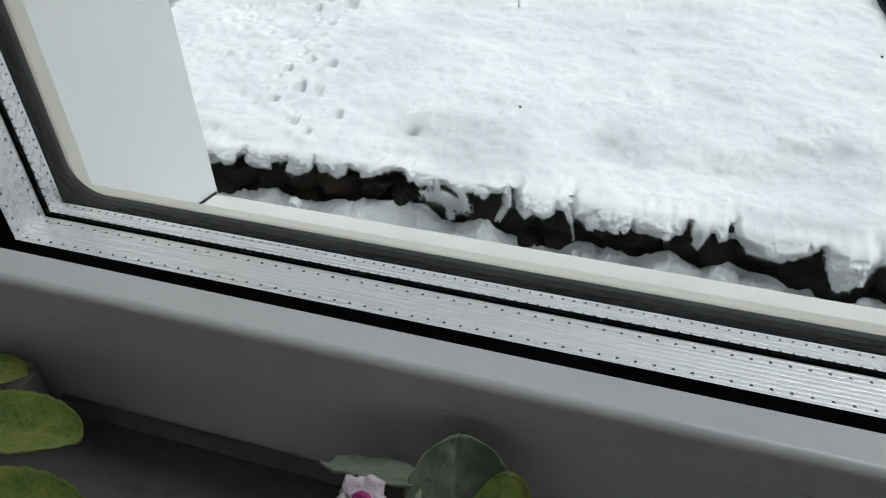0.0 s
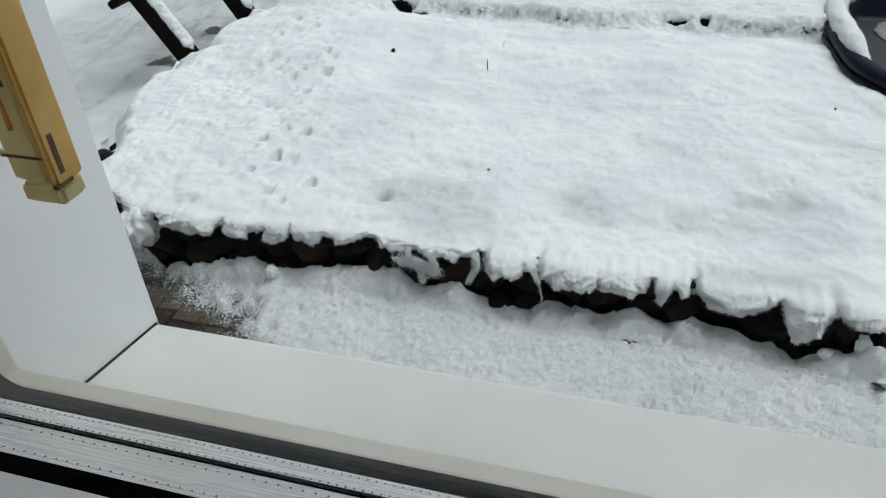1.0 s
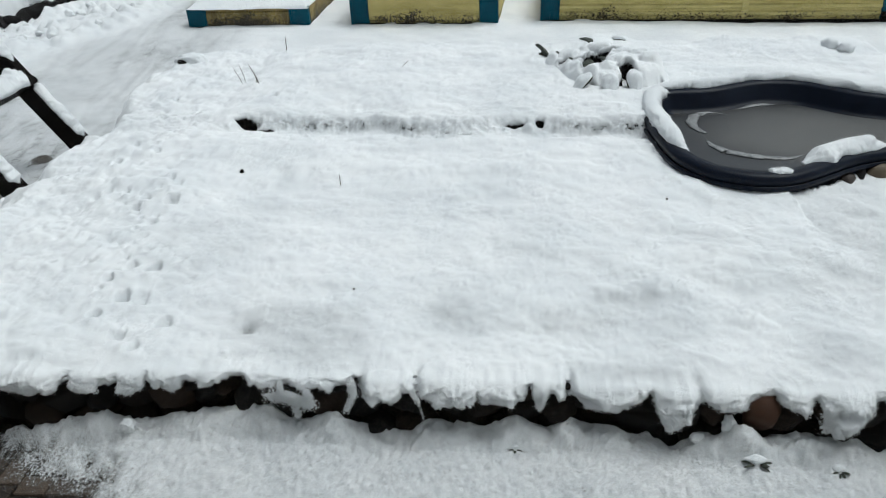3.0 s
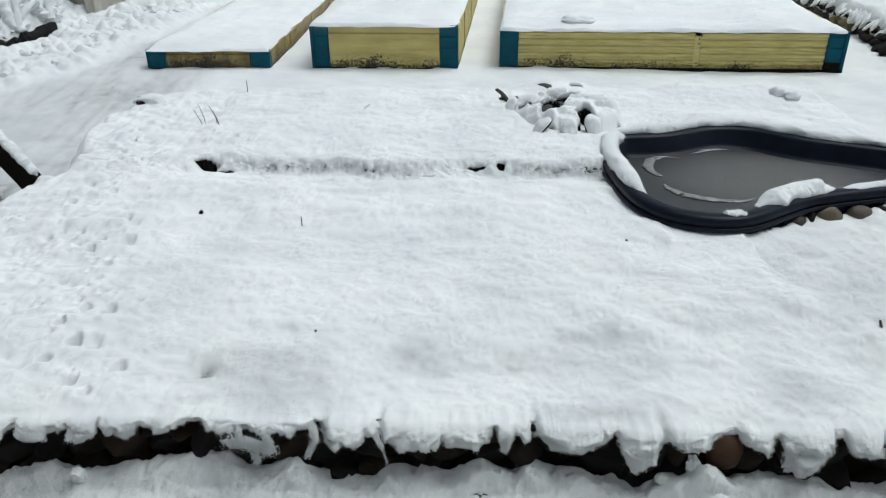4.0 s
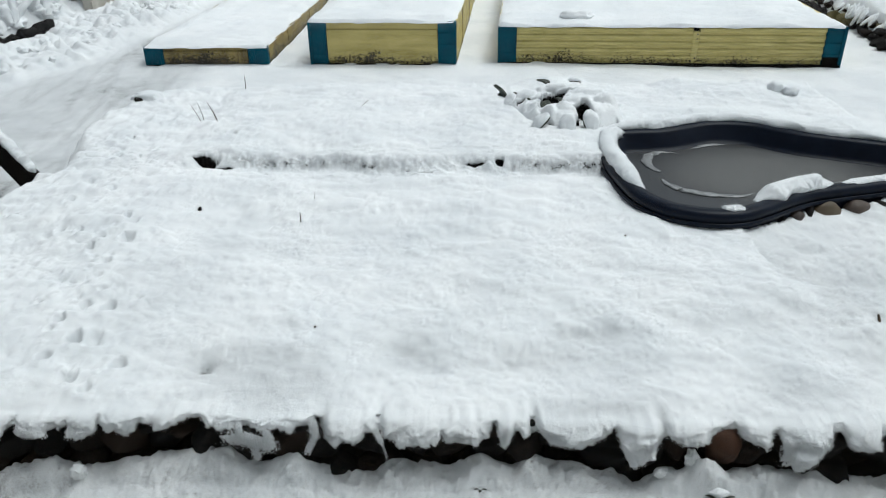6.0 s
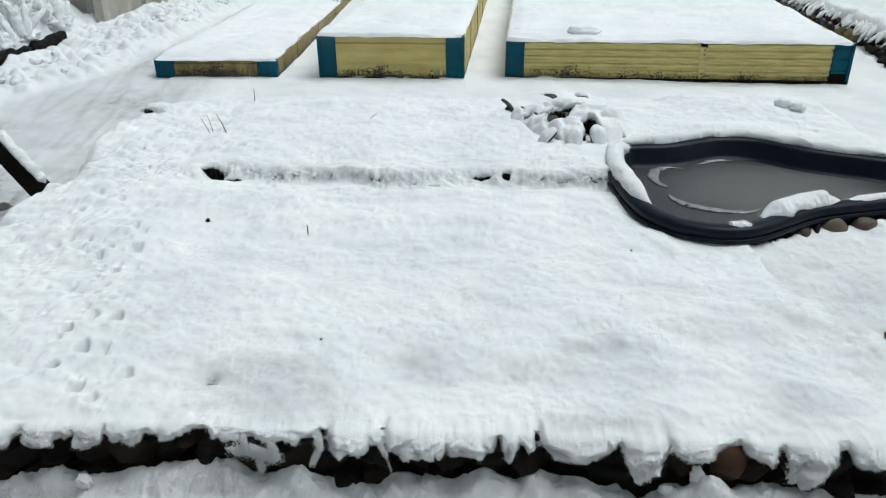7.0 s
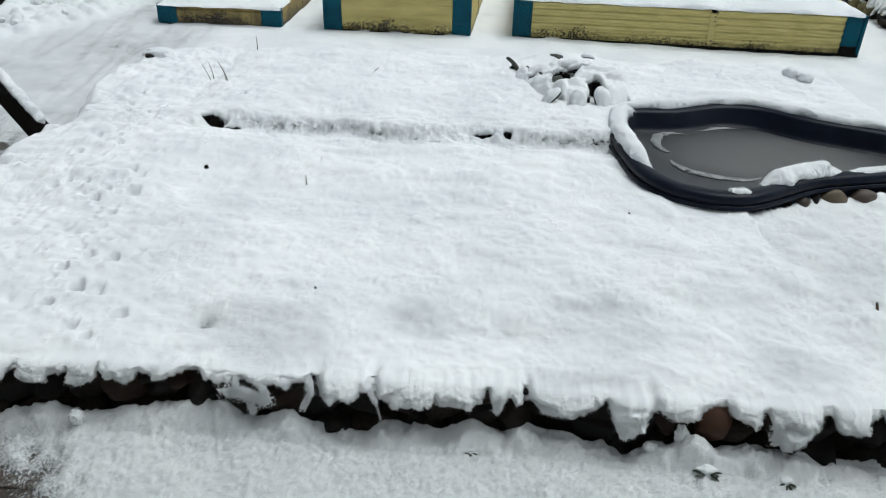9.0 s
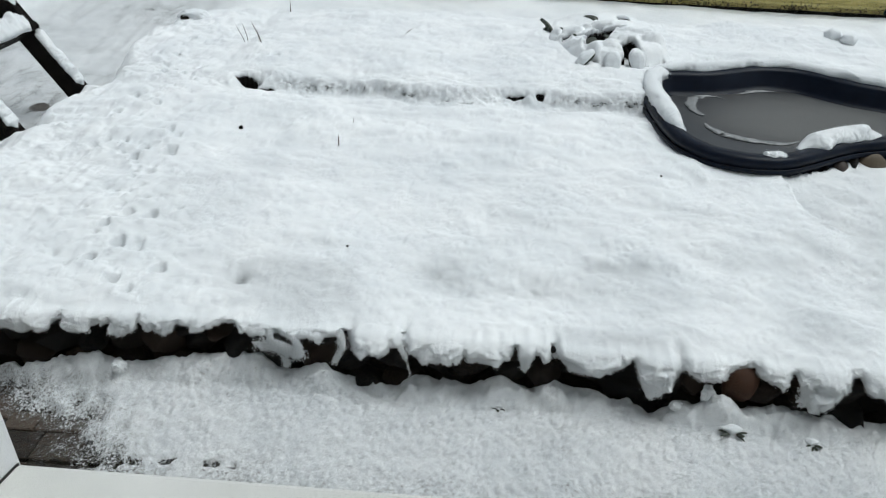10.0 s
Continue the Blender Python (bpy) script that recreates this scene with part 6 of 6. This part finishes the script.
for k, (x, y, ln) in enumerate(((5.3, 8.3, 0.12), (5.2, 9.0, 0.1), (5.7, 9.4, 0.14), (5.5, 8.0, 0.16))):
    z = float(base_z(x, y)) + 0.22
    solo("twig", tube_bm([(x, y, z), (x + ln * 0.4, y + 0.02, z + ln), (x + ln * 0.9, y, z + ln * 1.6)], [0.005, 0.004, 0.002], 6), TWIG, "thin bare brown twig sticking out of the snow", "twig", "twigs in the snow", smooth=True)

# ---- rake head lying on the low bed ----
rake = thing("rake_head", "black toothed rake head lying in the snow", "rake", (-1.65, 11.2, 0.66))
part("bar", box_bm(-0.06, 0.16, -0.012, 0.012, 0.02, 0.045, 0.004), INK, rake)
for k in range(5):
    part("tooth", tube_bm([(-0.05 + 0.05 * k, 0, 0.03), (-0.045 + 0.05 * k, -0.02, 0.0), (-0.04 + 0.05 * k, -0.05, -0.02)], [0.008, 0.007, 0.004], 6), INK, rake)
solo("corner_stone", blob_bm((0.04, 0.05, 0.022), 0.2, 1.8, 861, 3, at=(-2.262, 5.645, lawn_top(-2.265, 5.62) - 0.006), angular=0.9), DULL_BLACK, "dark wet stone at the corner of the lawn", "stone")

solo("snow_mound", blob_bm((0.12, 0.075, 0.062), 0.22, 2.2, 862, 4, at=(-2.215, 5.70, lawn_top(-2.215, 5.70) - 0.008)), SNOW, "mound of snow over the lawn's corner stone", "snow", smooth=True)

# ---- loose snow crumbs along the lip, on the stones and at their foot ----
crumb_rng = np.random.default_rng(4)


def crumbs(name, centres, sizes, label):
    octa = np.array([(1, 0, 0), (-1, 0, 0), (0, 1, 0), (0, -1, 0), (0, 0, 1), (0, 0, -1)], float)
    tri = np.array([(0, 2, 4), (2, 1, 4), (1, 3, 4), (3, 0, 4), (2, 0, 5), (1, 2, 5), (3, 1, 5), (0, 3, 5)])
    k = len(centres)
    jit = 1 + 0.5 * (crumb_rng.random((k, 6, 1)) - 0.5)
    v = (centres[:, None, :] + sizes[:, None, None] * octa[None] * jit).reshape(-1, 3)
    f = (tri[None] + 6 * np.arange(k)[:, None, None]).reshape(-1, 3)
    me = bpy.data.meshes.new(name)
    me.from_pydata(v.tolist(), [], f.tolist())
    me.polygons.foreach_set("use_smooth", [True] * len(me.polygons))
    me.materials.append(SNOW)
    return tagged(new(name, me), label, "snow", kind="stuff")


pick = LIP_PTS[crumb_rng.integers(0, len(LIP_PTS), 75000)] + crumb_rng.normal(0, 0.0042, (75000, 3))
crumbs("lip_crumbs", pick, crumb_rng.uniform(0.0007, 0.0024, 75000), "snow crumbs along the hanging snow lip")
# patches of grainy snow stuck to the stones
cl, cs = [], []
for px, pz, tx, tz, wide, count in ((-0.645, 0.265, -0.56, 0.27, 0.022, 300), (-0.595, 0.325, -0.60, 0.28, 0.010, 110), (-0.57, 0.262, -0.495, 0.245, 0.024, 380), (-0.505, 0.31, -0.49, 0.25, 0.012, 140), (-0.55, 0.22, -0.545, 0.19, 0.012, 110),
                                    (-0.342, 0.36, -0.335, 0.30, 0.012, 190), (-0.335, 0.30, -0.368, 0.225, 0.009, 140), (-0.13, 0.315, -0.113, 0.265, 0.009, 70), (-0.113, 0.265, -0.096, 0.19, 0.005, 34),
                                    (0.312, 0.31, 0.311, 0.255, 0.010, 110), (1.245, 0.29, 1.252, 0.19, 0.016, 180), (1.27, 0.22, 1.33, 0.19, 0.016, 140), (-1.36, 0.30, -1.28, 0.272, 0.010, 130)):
    count = int(1.15 * count)
    q = crumb_rng.random(count * 2)
    qx = px + (tx - px) * q + crumb_rng.normal(0, wide * 0.75, count * 2)
    qz = pz + (tz - pz) * q + crumb_rng.normal(0, wide * 0.75, count * 2)
    cl.append(np.stack([qx, front_y(qx) - 0.088 + crumb_rng.normal(0, 0.006, count * 2), qz], -1))
    cs.append(min(1, wide / 0.012 + 0.1) * crumb_rng.uniform(0.0014, 0.0050, count * 2) * np.exp(-(np.hypot(qx - px - (tx - px) * q, qz - pz - (tz - pz) * q) / (wide * 1.6)) ** 2) + 0.0008)
crumbs("stone_snow", np.concatenate(cl), np.concatenate(cs), "grainy snow stuck to the edging stones")
# loose grains at the ragged edge of the dusting on the setts
nc = 130000
ex, ey = crumb_rng.uniform(-2.4, -0.75, nc), crumb_rng.uniform(0.52, 2.12, nc)
away = dust_cover(ex, ey)
keep = (crumb_rng.random(nc) < 0.5 * np.exp(-np.abs(away + 0.02) / 0.06) * (0.25 + 1.5 * np.clip(fbm(ex, ey, 18, 3, 141) + 0.35, 0, 1))) & (away > -0.22) & (ey < front_y(ex) - 0.08)
ex, ey = ex[keep], ey[keep]
crumbs("dust_grains", np.stack([ex, ey, 0.001 + 0.003 * crumb_rng.random(len(ex))], -1), crumb_rng.uniform(0.0004, 0.0013, len(ex)), "loose snow grains on the wet setts")
# grains on the rolls of snow round the pond
rp = np.array(RIM_PTS)
rp = rp + crumb_rng.normal(0, 0.004, (len(rp), 3))
crumbs("rim_grains", rp, crumb_rng.uniform(0.0006, 0.0018, len(rp)), "loose snow grains on the pond's rim and the bench")
